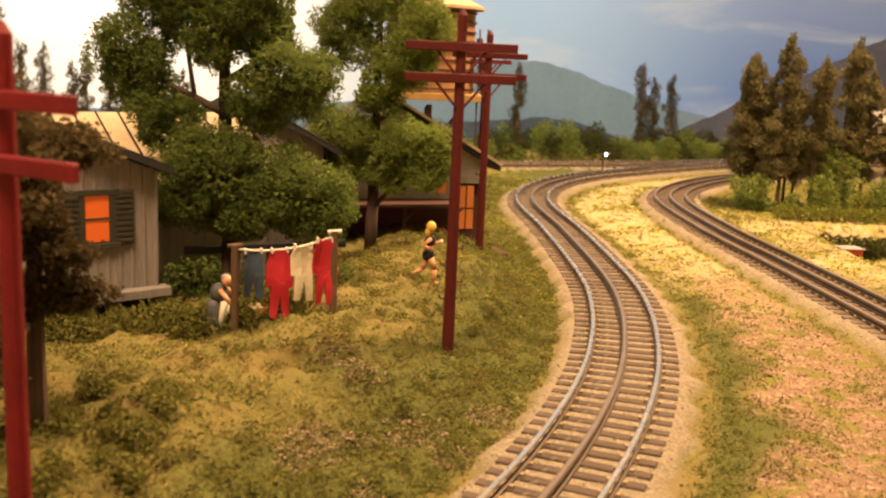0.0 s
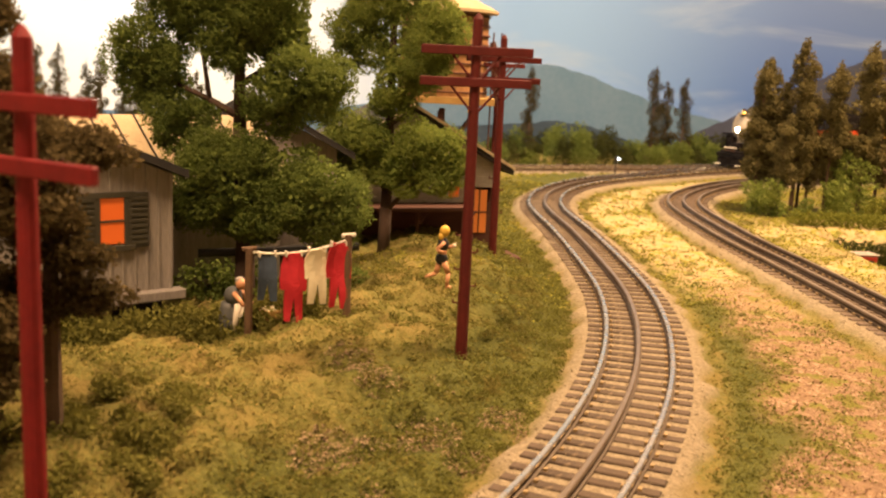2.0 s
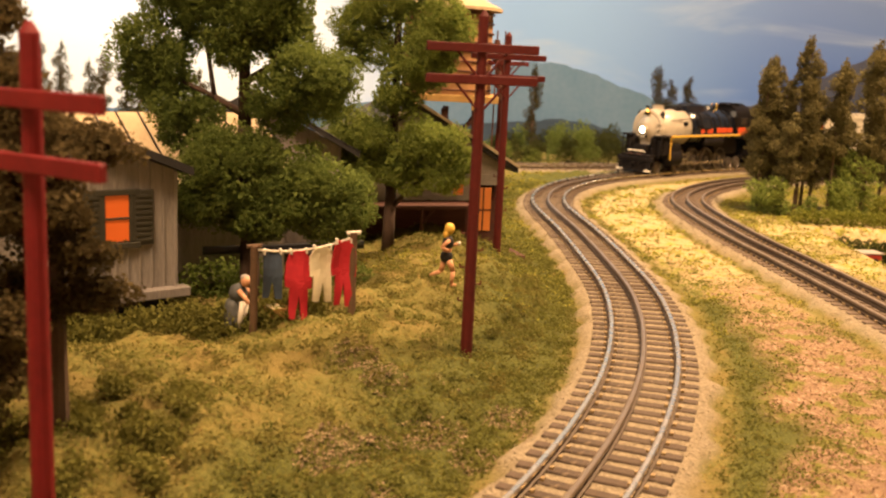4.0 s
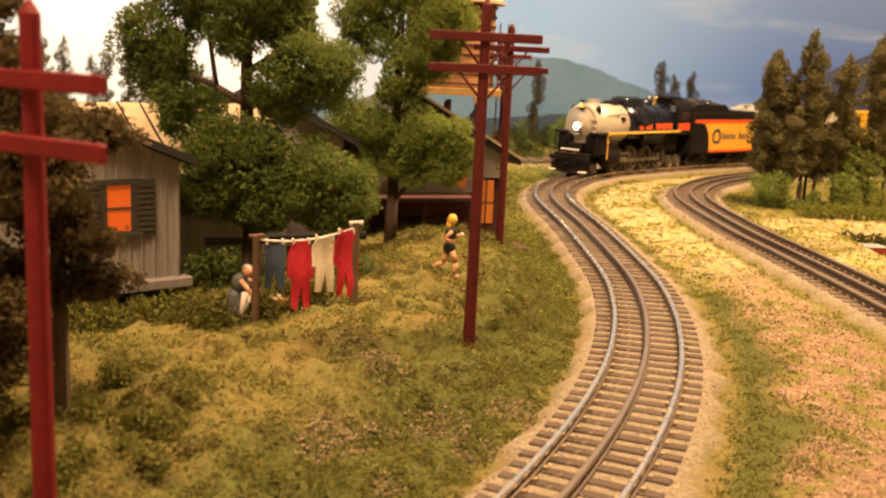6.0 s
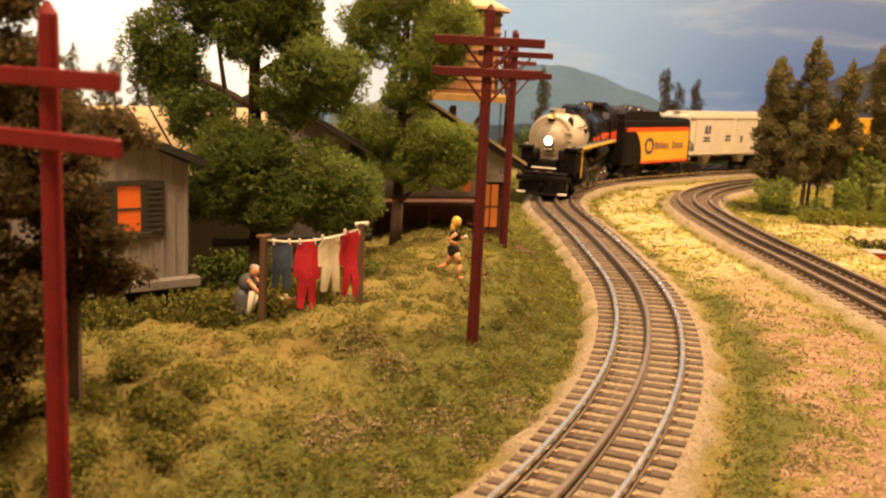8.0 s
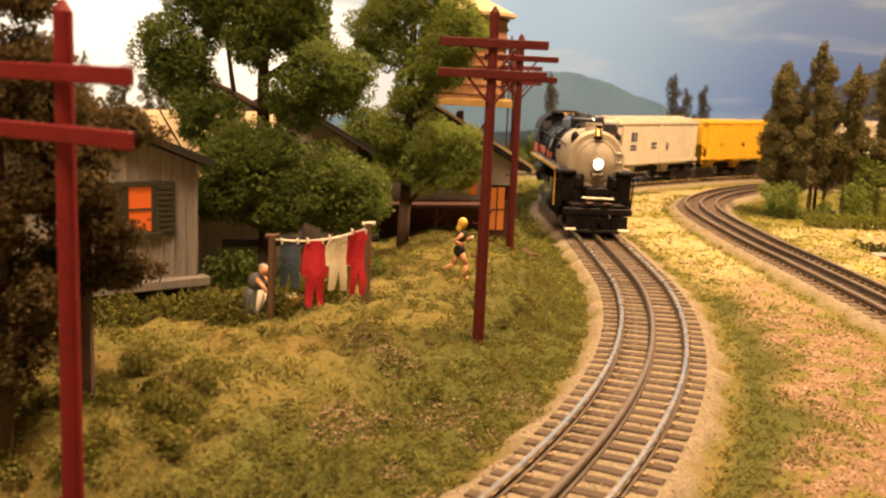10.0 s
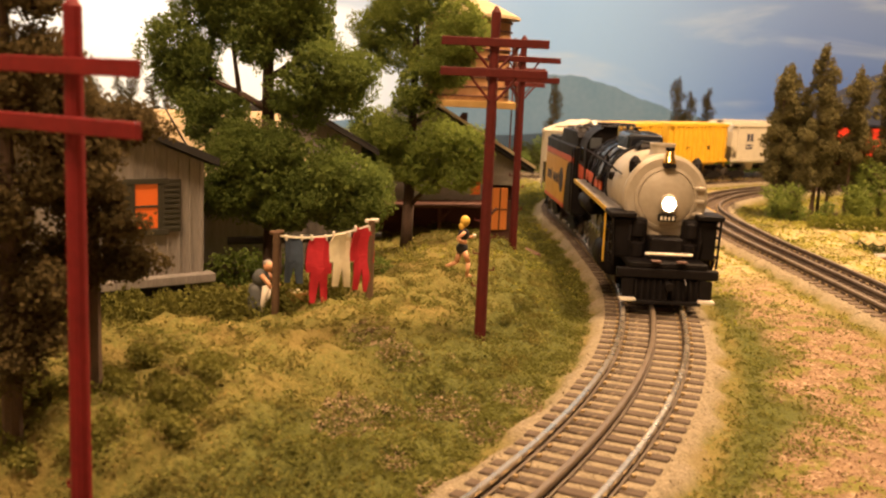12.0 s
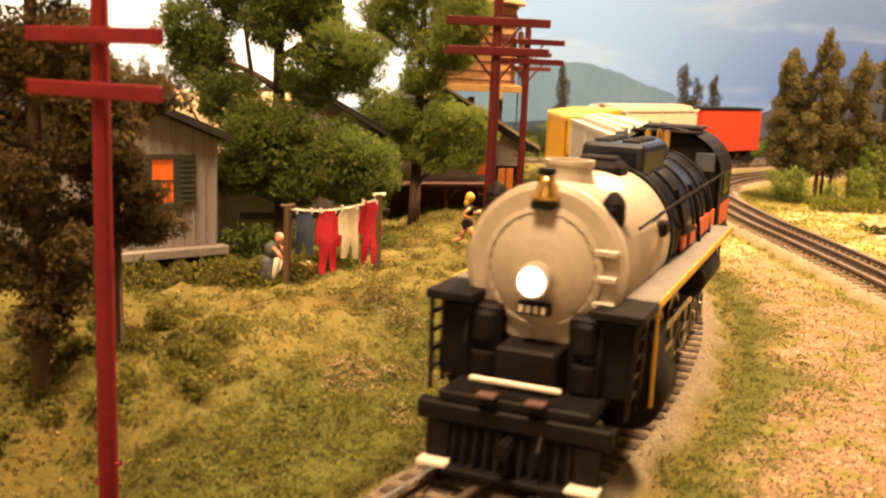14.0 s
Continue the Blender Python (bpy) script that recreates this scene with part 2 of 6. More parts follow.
MAIN = Line([(-9, 5), (-5, 12.5), (-1.4, 18.5), (1.2, 23.3), (3.3, 27.7), (5.2, 32.3), (6.8, 36.9), (8.05, 41.3), (9.05, 46), (9.9, 51.7), (10.4, 58.8), (10.25, 67.8),
             (9.7, 79.9), (8.7, 96.9), (11.3, 110), (17, 121.1), (24.9, 130.1), (32, 137.5), (40.2, 144.5), (50, 151), (66, 157.5), (95, 163), (125, 164), (150, 158), (166, 144), (172, 125), (172, 95), (170, 60), (166, 20)])
BRANCH = Line([(27.5, 22), (26.6, 38), (25.7, 52), (25.1, 61.8), (24.4, 71.2), (23.5, 83.6), (23.7, 101.8), (28, 114.5), (36, 126), (46, 134), (60, 141), (95, 147), (125, 148)])
FAR = Line([(-75, 100), (-40, 113), (-10, 125), (6, 131.5), (16, 136), (24.6, 140), (34, 145), (46, 152.5), (66, 161.8), (95, 167.5), (125, 169.5)])
RAIL_TOP, TIE_TOP, BED = 0.95, 0.52, 0.45


def smooth(a, b, x):
    u = np.clip((np.asarray(x, float) - a) / (b - a), 0, 1)
    return u * u * (3 - 2 * u)


def wave(x, y, k, ph=0.0):
    return np.sin(x * k + ph) * np.sin(y * k * 1.13 + 1.7 * ph) + 0.5 * np.sin(x * k * 2.3 - y * k * 1.9 + ph * 2.1)


def patches(x, y, k, ph):
    return np.clip(0.5 + 0.6 * wave(x, y, k, ph), 0, 1)


def height(x, y):
    """The ground's height, and its masks of ballast, pink gravel, lush grass and sandy soil."""
    x, y = np.asarray(x, float), np.asarray(y, float)
    xy = np.stack([x, y], 1)
    dm, db, df = MAIN.side(xy), BRANCH.side(xy), FAR.side(xy)
    left = -dm
    hill = 2.5 * smooth(3.4, 11.5, left) * (1 - 0.55 * smooth(62, 88, y)) + 0.35 * smooth(9, 14, left) * smooth(30, 38, y)
    hill -= 4.2 * (1 - smooth(19.5, 26.0, y + 0.3 * (x + 10))) * smooth(6, 10, left)
    hill -= 1.0 * smooth(12.5, 16.5, left) * smooth(33.5, 38, y) * (1 - smooth(60, 80, y))
    hill *= np.where(y > 115, 0.2, 1 - 0.8 * smooth(95, 115, y))
    rough = 0.12 * wave(x, y, 0.9) + 0.06 * wave(x, y, 2.3, 1.0) + 0.05 * wave(x + 0.6 * wave(x, y, 1.1), y, 4.4, 2.0)
    z = hill + rough * (0.5 + 1.6 * smooth(4.8, 7, left))
    near = np.minimum(np.minimum(np.abs(dm), np.abs(db)), np.abs(df))
    edge = near + 0.25 * wave(x, y, 1.3, 2.0)
    bed = 1 - smooth(2.7, np.where((left > 0) & (np.abs(dm) < 8), 3.4, 3.6), edge)
    z = z * (1 - bed) + BED * bed
    dip = smooth(33.0, 35.5, x) * (1 - smooth(43, 46, x)) * smooth(72, 75, y) * (1 - smooth(92, 95, y))
    z -= 2.6 * dip
    ballast = 1 - smooth(0, 0.7, edge - np.where((left > 0) & (np.abs(dm) < 8), 2.8, 2.9))
    right = smooth(5.0, 7.0, dm + 0.8 * wave(x, y, 0.55, 0.4)) * (1 - smooth(-4.6, -4.0, db))
    gravel = right * (1 - smooth(62, 84, y + 5 * wave(x, y, 0.3, 1.1)))
    lush = smooth(3.2, 4.4, left) * (1 - smooth(7, 11, left + 1.2 * wave(x, y, 0.5)))
    lush = lush + smooth(3.9, 4.6, dm) * (1 - smooth(5.2, 7.6, dm + 0.9 * wave(x, y, 0.55, 0.4))) * (1 - smooth(60, 80, y))
    sand = smooth(3.8, 5.0, dm) * (1 - smooth(-4.2, -3.6, db)) * smooth(52, 78, y + 4 * wave(x, y, 0.3, 1.1))
    sand = np.maximum(sand, smooth(3.6, 4.4, db) * smooth(58, 70, y) * (1 - smooth(97, 102, y)) * (0.55 + 0.45 * patches(x, y, 0.35, 0.7)))
    return z, ballast, gravel, np.clip(lush, 0, 1), sand


def ground_height(x, y):
    return float(height([x], [y])[0][0])


def ground_material():
    m = bpy.data.materials.new("scenic_ground")
    m.use_nodes = True
    n, l = m.node_tree.nodes, m.node_tree.links
    p = n["Principled BSDF"]
    at_ = n.new("ShaderNodeAttribute")
    at_.attribute_name = "zone"
    sep = n.new("ShaderNodeSeparateColor")
    l.new(at_.outputs["Color"], sep.inputs[0])
    tc = n.new("ShaderNodeTexCoord")

    def tex(scale, detail=4):
        t = n.new("ShaderNodeTexNoise")
        t.inputs["Scale"].default_value, t.inputs["Detail"].default_value = scale, detail
        l.new(tc.outputs["Object"], t.inputs["Vector"])
        return t.outputs[0]

    def ramp(fac, lo, hi):
        r = n.new("ShaderNodeMapRange")
        r.inputs[1].default_value, r.inputs[2].default_value = lo, hi
        l.new(fac, r.inputs[0])
        return r.outputs[0]

    def mixed(fac, a, b):
        x = n.new("ShaderNodeMix")
        x.data_type = "RGBA"
        l.new(fac, x.inputs[0])
        for v, i in ((a, 6), (b, 7)):
            if isinstance(v, tuple):
                x.inputs[i].default_value = rgb(v)
            else:
                l.new(v, x.inputs[i])
        return x.outputs[2]

    def times(a, b):
        x = n.new("ShaderNodeMath")
        x.operation = "MULTIPLY"
        l.new(a, x.inputs[0]), l.new(b, x.inputs[1])
        return x.outputs[0]

    grain, mid, broad = tex(700), tex(190), tex(42)
    grass = mixed(ramp(mid, 0.38, 0.62), (0.112, 0.102, 0.028), (0.165, 0.134, 0.040))
    grass = mixed(ramp(grain, 0.45, 0.7), grass, (0.100, 0.100, 0.026))
    grass = mixed(ramp(broad, 0.50, 0.62), grass, (0.155, 0.120, 0.038))
    lush = mixed(ramp(grain, 0.4, 0.65), (0.088, 0.092, 0.022), (0.055, 0.062, 0.016))
    ground = mixed(sep.outputs[2], grass, lush)
    stones = n.new("ShaderNodeTexVoronoi")
    stones.inputs["Scale"].default_value = 620
    l.new(tc.outputs["Object"], stones.inputs["Vector"])
    sv = n.new("ShaderNodeSeparateColor")
    l.new(stones.outputs["Color"], sv.inputs[0])
    pink = mixed(sv.outputs[0], (0.235, 0.155, 0.095), (0.17, 0.112, 0.069))
    pink = mixed(ramp(sv.outputs[1], 0.8, 0.9), pink, (0.31, 0.225, 0.15))
    patch = ramp(tex(70, 6), 0.50, 0.60)
    pink = mixed(patch, pink, (0.145, 0.135, 0.032))
    ground = mixed(sep.outputs[1], ground, pink)
    soil = mixed(ramp(mid, 0.4, 0.6), (0.37, 0.295, 0.155), (0.30, 0.23, 0.115))
    soil = mixed(ramp(tex(95, 5), 0.52, 0.60), soil, (0.24, 0.235, 0.055))
    ground = mixed(at_.outputs["Alpha"], ground, soil)
    fine = n.new("ShaderNodeTexVoronoi")
    fine.inputs["Scale"].default_value = 900
    l.new(tc.outputs["Object"], fine.inputs["Vector"])
    fv = n.new("ShaderNodeSeparateColor")
    l.new(fine.outputs["Color"], fv.inputs[0])
    tan = mixed(fv.outputs[0], (0.265, 0.222, 0.152), (0.16, 0.132, 0.09))
    under = n.new("ShaderNodeAttribute")
    under.attribute_name = "oiled"
    tan = mixed(under.outputs["Fac"], tan, mixed(fv.outputs[1], (0.15, 0.112, 0.076), (0.09, 0.067, 0.046)))
    ground = mixed(sep.outputs[0], ground, tan)
    l.new(ground, p.inputs["Base Color"])
    p.inputs["Roughness"].default_value, p.inputs["Specular IOR Level"].default_value = 0.95, 0.15
    b = n.new("ShaderNodeBump")
    b.inputs["Strength"].default_value, b.inputs["Distance"].default_value = 0.8, 0.0012
    l.new(grain, b.inputs["Height"]), l.new(b.outputs[0], p.inputs["Normal"])
    return m


def under_branch(x, y):
    """The dark bed between the second track's tie ends."""
    return 1 - smooth(2.1, 2.7, np.abs(BRANCH.side(np.stack([x, y], 1))))


def build_ground():
    xs = np.r_[np.arange(-120, -30, 3.0), np.arange(-30, 45, 0.3), np.arange(45, 187, 3.0)]
    ys = np.r_[np.arange(-4, 12, 2.0), np.arange(12, 75, 0.3), np.arange(75, 176, 0.85)]
    gx, gy = np.meshgrid(xs, ys)
    z, ballast, gravel, lush, sand = height(gx.ravel(), gy.ravel())
    co = np.stack([gx.ravel(), gy.ravel(), z], 1) * S
    nx, ny = len(xs), len(ys)
    i = (np.arange(ny - 1)[:, None] * nx + np.arange(nx - 1)[None]).ravel()
    faces = np.stack([i, i + 1, i + 1 + nx, i + nx], 1).astype(np.int32)
    me = bpy.data.meshes.new("ground")
    me.vertices.add(len(co)), me.loops.add(faces.size), me.polygons.add(len(faces))
    me.vertices.foreach_set("co", co.astype(np.float32).ravel())
    me.loops.foreach_set("vertex_index", faces.ravel())
    me.polygons.foreach_set("loop_start", np.arange(0, faces.size, 4, dtype=np.int32))
    me.update(calc_edges=True)
    me.shade_smooth()
    zone = me.color_attributes.new("zone", "FLOAT_COLOR", "POINT")
    zone.data.foreach_set("color", np.stack([ballast, gravel, lush, sand], 1).astype(np.float32).ravel())
    oiled = me.attributes.new("oiled", "FLOAT", "POINT")
    oiled.data.foreach_set("value", under_branch(gx.ravel(), gy.ravel()).astype(np.float32))
    me.materials.append(ground_material())
    tagged(new("ground", me), "scenic ground of yellow-green turf, pinkish gravel and tan ballast", "ground", kind="structure")


build_ground()


# ---------------------------------------------------------------- tracks
def ribbon(line, s0, s1, off, profile, material, name, parent, step=0.9, label=""):
    """A bar with a closed profile (sideways, up) drawn along the line at a sideways distance."""
    bm = bmesh.new()
    rings = []
    for s in np.arange(s0, s1 + 0.01, step):
        x, y = line.place(s)
        a = line.turn(s)
        nx, ny = math.sin(a), -math.cos(a)
        rings.append([bm.verts.new((x + nx * (off + u), y + ny * (off + u), v)) for u, v in profile])
    k = len(profile)
    for p, q in zip(rings, rings[1:]):
        for i in range(k):
            bm.faces.new((p[i], q[i], q[(i + 1) % k], p[(i + 1) % k]))
    bm.faces.new(rings[0]), bm.faces.new(rings[-1][::-1])
    bmesh.ops.recalc_face_normals(bm, faces=bm.faces[:])
    return part(name, bm, material, parent, label)


def railway(name, label, line, s0, s1, pitch=1.04, detail=True, head_paint=None, tie_paint=None):
    track = thing(name, label, "railway track", kind="structure")
    web = ((-0.16, TIE_TOP), (0.16, TIE_TOP), (0.16, TIE_TOP + 0.06), (0.05, TIE_TOP + 0.10), (0.05, 0.78), (-0.05, 0.78), (-0.05, TIE_TOP + 0.10), (-0.16, TIE_TOP + 0.06))
    head = ((-0.115, 0.80), (-0.09, 0.775), (0.09, 0.775), (0.115, 0.80), (0.115, 0.915), (0.075, RAIL_TOP), (-0.075, RAIL_TOP), (-0.115, 0.915))
    for off in (-1.6, 0.0, 1.6):
        r = ribbon(line, s0, s1, off, web, RUST, "rail", track, label="brown rail side" if off else "brown centre rail")
        ribbon(line, s0, s1, off, head, head_paint or (STEEL if off else CENTRE), "rail_head", r)
    bm = bmesh.new()
    box(bm, -0.25, 0.25, -2.55, 2.55, 0.18, TIE_TOP)
    bevelled(bm, 0.04)
    first = part("tie", bm, tie_paint or TIE, track)
    first.matrix_world = at(*line.place(s0), 0, math.degrees(line.turn(s0)))
    s, rng = s0 + pitch, random.Random(4)
    while s < s1:
        o = new("tie", first.data)
        o.parent = track
        o.matrix_world = at(*line.place(s + rng.uniform(-0.05, 0.05)), rng.uniform(-0.02, 0.02), math.degrees(line.turn(s)) + rng.uniform(-1.2, 1.2))
        s += pitch
    if detail:
        bm = bmesh.new()
        s = s0
        while s < min(s1, s0 + 75):
            x, y = line.place(s)
            m = Matrix.Translation((x, y, 0)) @ Matrix.Rotation(line.turn(s), 4, "Z")
            for off in (-1.6, 1.6):
                for d in (-0.27, 0.27):
                    box(bm, -0.10, 0.10, off + d - 0.07, off + d + 0.07, TIE_TOP, TIE_TOP + 0.10, m)
            s += pitch
        part("spike_plates", bm, SPIKE, track, "brass-coloured spikes beside the rails")["kind"] = "stuff"
    return track


CENTRE = mat("worn_centre_rail", (0.30, 0.235, 0.17), (0.20, 0.155, 0.115), 0.36, 0.75, bump=0.05)
railway("railway_track", "curving three-rail track on brown ties in tan ballast", MAIN, 2, 300)
railway("railway_track", "second three-rail track with weathered brown rails", BRANCH, 20, 165, head_paint=RAIL_DARK, tie_paint=TIE_DARK)
railway("railway_track", "straight three-rail track before the painted backdrop", FAR, 2, 150, detail=False)


# ---------------------------------------------------------------- turf and stones
TURF = mat("turf_tufts", (0.205, 0.178, 0.050), (0.125, 0.116, 0.032), 0.95, island=0.45, bump=0, fine=120, broad=28, spec=0.08, leafy=0.35)
LUSH = mat("lush_tufts", (0.165, 0.165, 0.040), (0.105, 0.112, 0.028), 0.95, island=0.45, bump=0, fine=120, broad=28, spec=0.08, leafy=0.35)
STRAW = mat("straw_crumbs", (0.27, 0.205, 0.068), (0.19, 0.145, 0.045), 0.95, island=0.6, bump=0, spec=0.08)
STONE = mat("pink_gravel_stones", (0.265, 0.172, 0.105), (0.165, 0.105, 0.064), 0.9, island=0.8, bump=0, spec=0.15)
GRIT = mat("tan_ballast_grit", (0.30, 0.25, 0.172), (0.17, 0.14, 0.094), 0.9, island=0.8, bump=0, spec=0.15)


def scattered(name, label, material, n, box_, keep, size, seed, lift=0.03, each=3, spread=0.12):
    rng = np.random.default_rng(seed)
    x0, x1, y0, y1 = box_
    x, y = rng.uniform(x0, x1, n), y0 + (y1 - y0) * rng.uniform(0, 1, n) ** 1.35
    z, ballast, gravel, lush, sand = height(x, y)
    k = rng.uniform(0, 1, n) < keep(x, y, ballast, gravel, lush) * (1 - 0.85 * sand)
    p = np.stack([x[k], y[k], z[k] + lift], 1)
    p = np.repeat(p, each, 0) + rng.normal(size=(k.sum() * each, 3)) * np.array((spread, spread, spread * 0.35))
    far = 1 + 0.8 * smooth(45, 110, p[:, 1])
    ob = quads(name, facets(p, size * far, rng, lie=0.35), material)
    tagged(ob, label, name.replace("_", " "), kind="stuff")


def off_bed(ballast):
    return (ballast < 0.15).astype(float)


scattered("grass", "short yellow-green foam turf", TURF, 110000, (-30, 34, 16, 120), lambda x, y, b, g, l: off_bed(b) * (1 - 0.85 * g) * (0.35 + 0.65 * patches(x, y, 0.8, 0.3)) * (1 - 0.6 * l), 0.058, 1, 0.03, 4, 0.15)
scattered("grass", "darker lush green turf on the bank", LUSH, 70000, (-30, 30, 16, 120), lambda x, y, b, g, l: off_bed(b) * np.clip(0.95 * l * (0.4 + 0.6 * patches(x, y, 0.5, 1.3)) + 0.5 * g * (patches(x, y, 0.42, 2.2) > 0.66) + 0.6 * (1 - g) * smooth(0.45, 0.8, patches(x, y, 0.7, 3.3)), 0, 1), 0.06, 2, 0.06, 7, 0.24)
scattered("dry_grass", "straw-coloured crumbs in the turf", STRAW, 26000, (-26, 34, 16, 110), lambda x, y, b, g, l: off_bed(b) * (1 - l) * patches(x, y, 0.6, 4.0) * (1 - 0.5 * g), 0.06, 3, 0.05, 2)
scattered("gravel", "loose pinkish gravel", STONE, 42000, (10, 40, 22, 90), lambda x, y, b, g, l: off_bed(b) * g, 0.055, 4, 0.02, 2, 0.08)
scattered("ballast", "fine tan ballast grit", GRIT, 60000, (-6, 34, 16, 110), lambda x, y, b, g, l: b * 0.9 * (1 - under_branch(x, y)), 0.042, 5, 0.015, 2, 0.06)


def keep_bright(x, y, b, g, l):
    return off_bed(b) * (1 - g) * smooth(48, 70, y) * (patches(x, y, 0.45, 2.9) > np.where((x < 9) | (x > 27), 0.38, 0.62)) * 6.0


BRIGHT = mat("bright_yellow_turf", (0.32, 0.305, 0.055), (0.21, 0.21, 0.04), 0.95, island=0.5, bump=0, fine=120, broad=28, spec=0.08, leafy=0.35)
scattered("grass", "bright yellow-green turf patches by the far curve", BRIGHT, 36000, (-12, 60, 48, 150), keep_bright, 0.075, 6, 0.05, 4, 0.2)
PALE = mat("pale_rock_crumbs", (0.27, 0.20, 0.115), (0.19, 0.14, 0.08), 0.9, island=0.6, bump=0)
scattered("rock_chips", "pale rock chips showing through the bank", PALE, 20000, (-5, 3, 26, 38), lambda x, y, b, g, l: off_bed(b) * (patches(x, y, 0.9, 5.1) > 0.68) * 0.6, 0.06, 7, 0.04, 2, 0.1)


def clumps(label, material, n, s_range, off_range, radius, seed, per=70):
    """Knobbly tufts of ground foam along the main track's side."""
    rng = np.random.default_rng(seed)
    blobs = []
    for s, off in zip(rng.uniform(*s_range, n), off_range[0] + (off_range[1] - off_range[0]) * rng.uniform(0, 1, n) ** 1.5):
        p, a = MAIN.place(s), MAIN.turn(s)
        x, y = p[0] + math.sin(a) * off, p[1] - math.cos(a) * off
        z, b, g, l, sand = (float(v[0]) for v in height([x], [y]))
        if b < 0.4 and abs(float(BRANCH.side(np.array([[x, y]]))[0])) > 4:
            r = rng.uniform(*radius)
            blobs.append((x, y, z, r, r * rng.uniform(0.7, 1), r * 0.5))
    tagged(quads("turf_clumps", facets(blob_points(blobs, per, rng, 0.35), 0.06, rng, lie=0.7), material), label, "grass", kind="stuff")


clumps("dark green clumps of foam turf along the bank", LUSH, 760, (12, 78), (-3.5, -7.2), (0.2, 0.5), 71)
clumps("olive clumps of foam turf over the hill", TURF, 900, (12, 72), (-5.5, -20), (0.2, 0.55), 72, 60)
clumps("dull green clumps of foam turf over the hill", LUSH, 420, (12, 70), (-6.5, -20), (0.2, 0.5), 74, 60)
clumps("green clumps of foam turf beside the ballast", LUSH, 260, (20, 80), (3.9, 7.0), (0.12, 0.3), 73)


# ---------------------------------------------------------------- room and painted backdrop
WALL = mat("room_wall_paint", (0.62, 0.56, 0.46), (0.56, 0.50, 0.42), 0.9, fine=60, broad=5, bump=0.05)


def sky_material():
    """Painted sky: pale at one end and low down, storm blue towards the other, with brushed clouds."""
    m = bpy.data.materials.new("painted_sky")
    m.use_nodes = True
    n, l = m.node_tree.nodes, m.node_tree.links
    p = n["Principled BSDF"]
    tc = n.new("ShaderNodeTexCoord")
    sep = n.new("ShaderNodeSeparateXYZ")
    l.new(tc.outputs["Object"], sep.inputs[0])

    def mr(fac, a, b):
        r = n.new("ShaderNodeMapRange")
        r.interpolation_type = "SMOOTHSTEP"
        r.inputs[1].default_value, r.inputs[2].default_value = a, b
        l.new(fac, r.inputs[0])
        return r.outputs[0]

    def mixed(fac, a, b):
        x = n.new("ShaderNodeMix")
        x.data_type = "RGBA"
        l.new(fac, x.inputs[0])
        for v, i in ((a, 6), (b, 7)):
            if isinstance(v, tuple):
                x.inputs[i].default_value = rgb(v)
            else:
                l.new(v, x.inputs[i])
        return x.outputs[2]

    mp = n.new("ShaderNodeMapping")
    mp.inputs["Scale"].default_value = (0.55, 1, 2.2)
    l.new(tc.outputs["Object"], mp.inputs[0])
    cloud = n.new("ShaderNodeTexNoise")
    cloud.inputs["Scale"].default_value, cloud.inputs["Detail"].default_value, cloud.inputs["Distortion"].default_value = 5.5, 5, 0.6
    l.new(mp.outputs[0], cloud.inputs["Vector"])
    blue = mixed(mr(sep.outputs[2], 0.05, 0.34), (0.062, 0.135, 0.42), (0.125, 0.205, 0.44))
    blue = mixed(mr(sep.outputs[0], 0.12, 0.62), (0.19, 0.34, 0.62), blue)
    blue = mixed(mr(sep.outputs[0], -0.45, 0.10), (0.66, 0.74, 0.80), blue)
    col = mixed(mr(cloud.outputs[0], 0.50, 0.78), blue, (0.29, 0.39, 0.56))
    l.new(col, p.inputs["Base Color"])
    p.inputs["Roughness"].default_value, p.inputs["Specular IOR Level"].default_value = 0.85, 0.15
    return m


def painted(name, c, d):
    return mat(name, c, d, 0.9, fine=120, broad=14, bump=0.0, spec=0.1)


def ridge(name, pts, y, material, parent, label):
    bm = bmesh.new()
    line = dense(pts, 8)
    k = [0.12 * math.sin(x * 0.9) + 0.08 * math.sin(x * 2.3) for x in line[:, 0]]
    outline = [(x, z + w) for (x, z), w in zip(line, k)] + [(line[-1][0], -1), (line[0][0], -1)]
    extrude(bm, outline, y, y + 0.4)
    return part(name, bm, material, parent, label)


def build_backdrop():
    bm = bmesh.new()
    box(bm, -150, 190, 173, 175, -6, 90)
    back = tagged(part("backdrop", bm, sky_material()), "hand-painted sky and mountain backdrop board", "backdrop", kind="structure")
    ridge("far_mountain", [(-150, 3), (-90, 3), (-40, 4), (-15, 7), (0, 12.0), (9, 14.6), (15, 14.7), (20, 13.8), (24, 12.4), (30.5, 10.2), (37.5, 8.4), (44.5, 6.6), (52, 6), (70, 9), (120, 9), (190, 8)], 172.4,
          painted("painted_blue_mountain", (0.115, 0.19, 0.29), (0.09, 0.165, 0.26)), back, "hazy blue-green painted mountain")
    ridge("near_mountain", [(38, 3), (45, 6.3), (50, 9), (58, 13), (66, 16.8), (74.5, 21.2), (84, 25), (95, 29), (120, 24), (150, 20), (190, 18)], 171.9,
          painted("painted_slate_mountain", (0.06, 0.07, 0.11), (0.045, 0.055, 0.09)), back, "dark slate painted mountain")
    ridge("low_hill", [(-150, 0), (-60, 0.5), (-25, 1.5), (-10, 3), (8, 4.3), (17, 5.2), (24, 4.1), (30, 2.2), (36, 1), (60, 1), (120, 2), (190, 2)], 171.4,
          painted("painted_dark_hill", (0.045, 0.07, 0.105), (0.035, 0.055, 0.085)), back, "dark painted foothill")


build_backdrop()


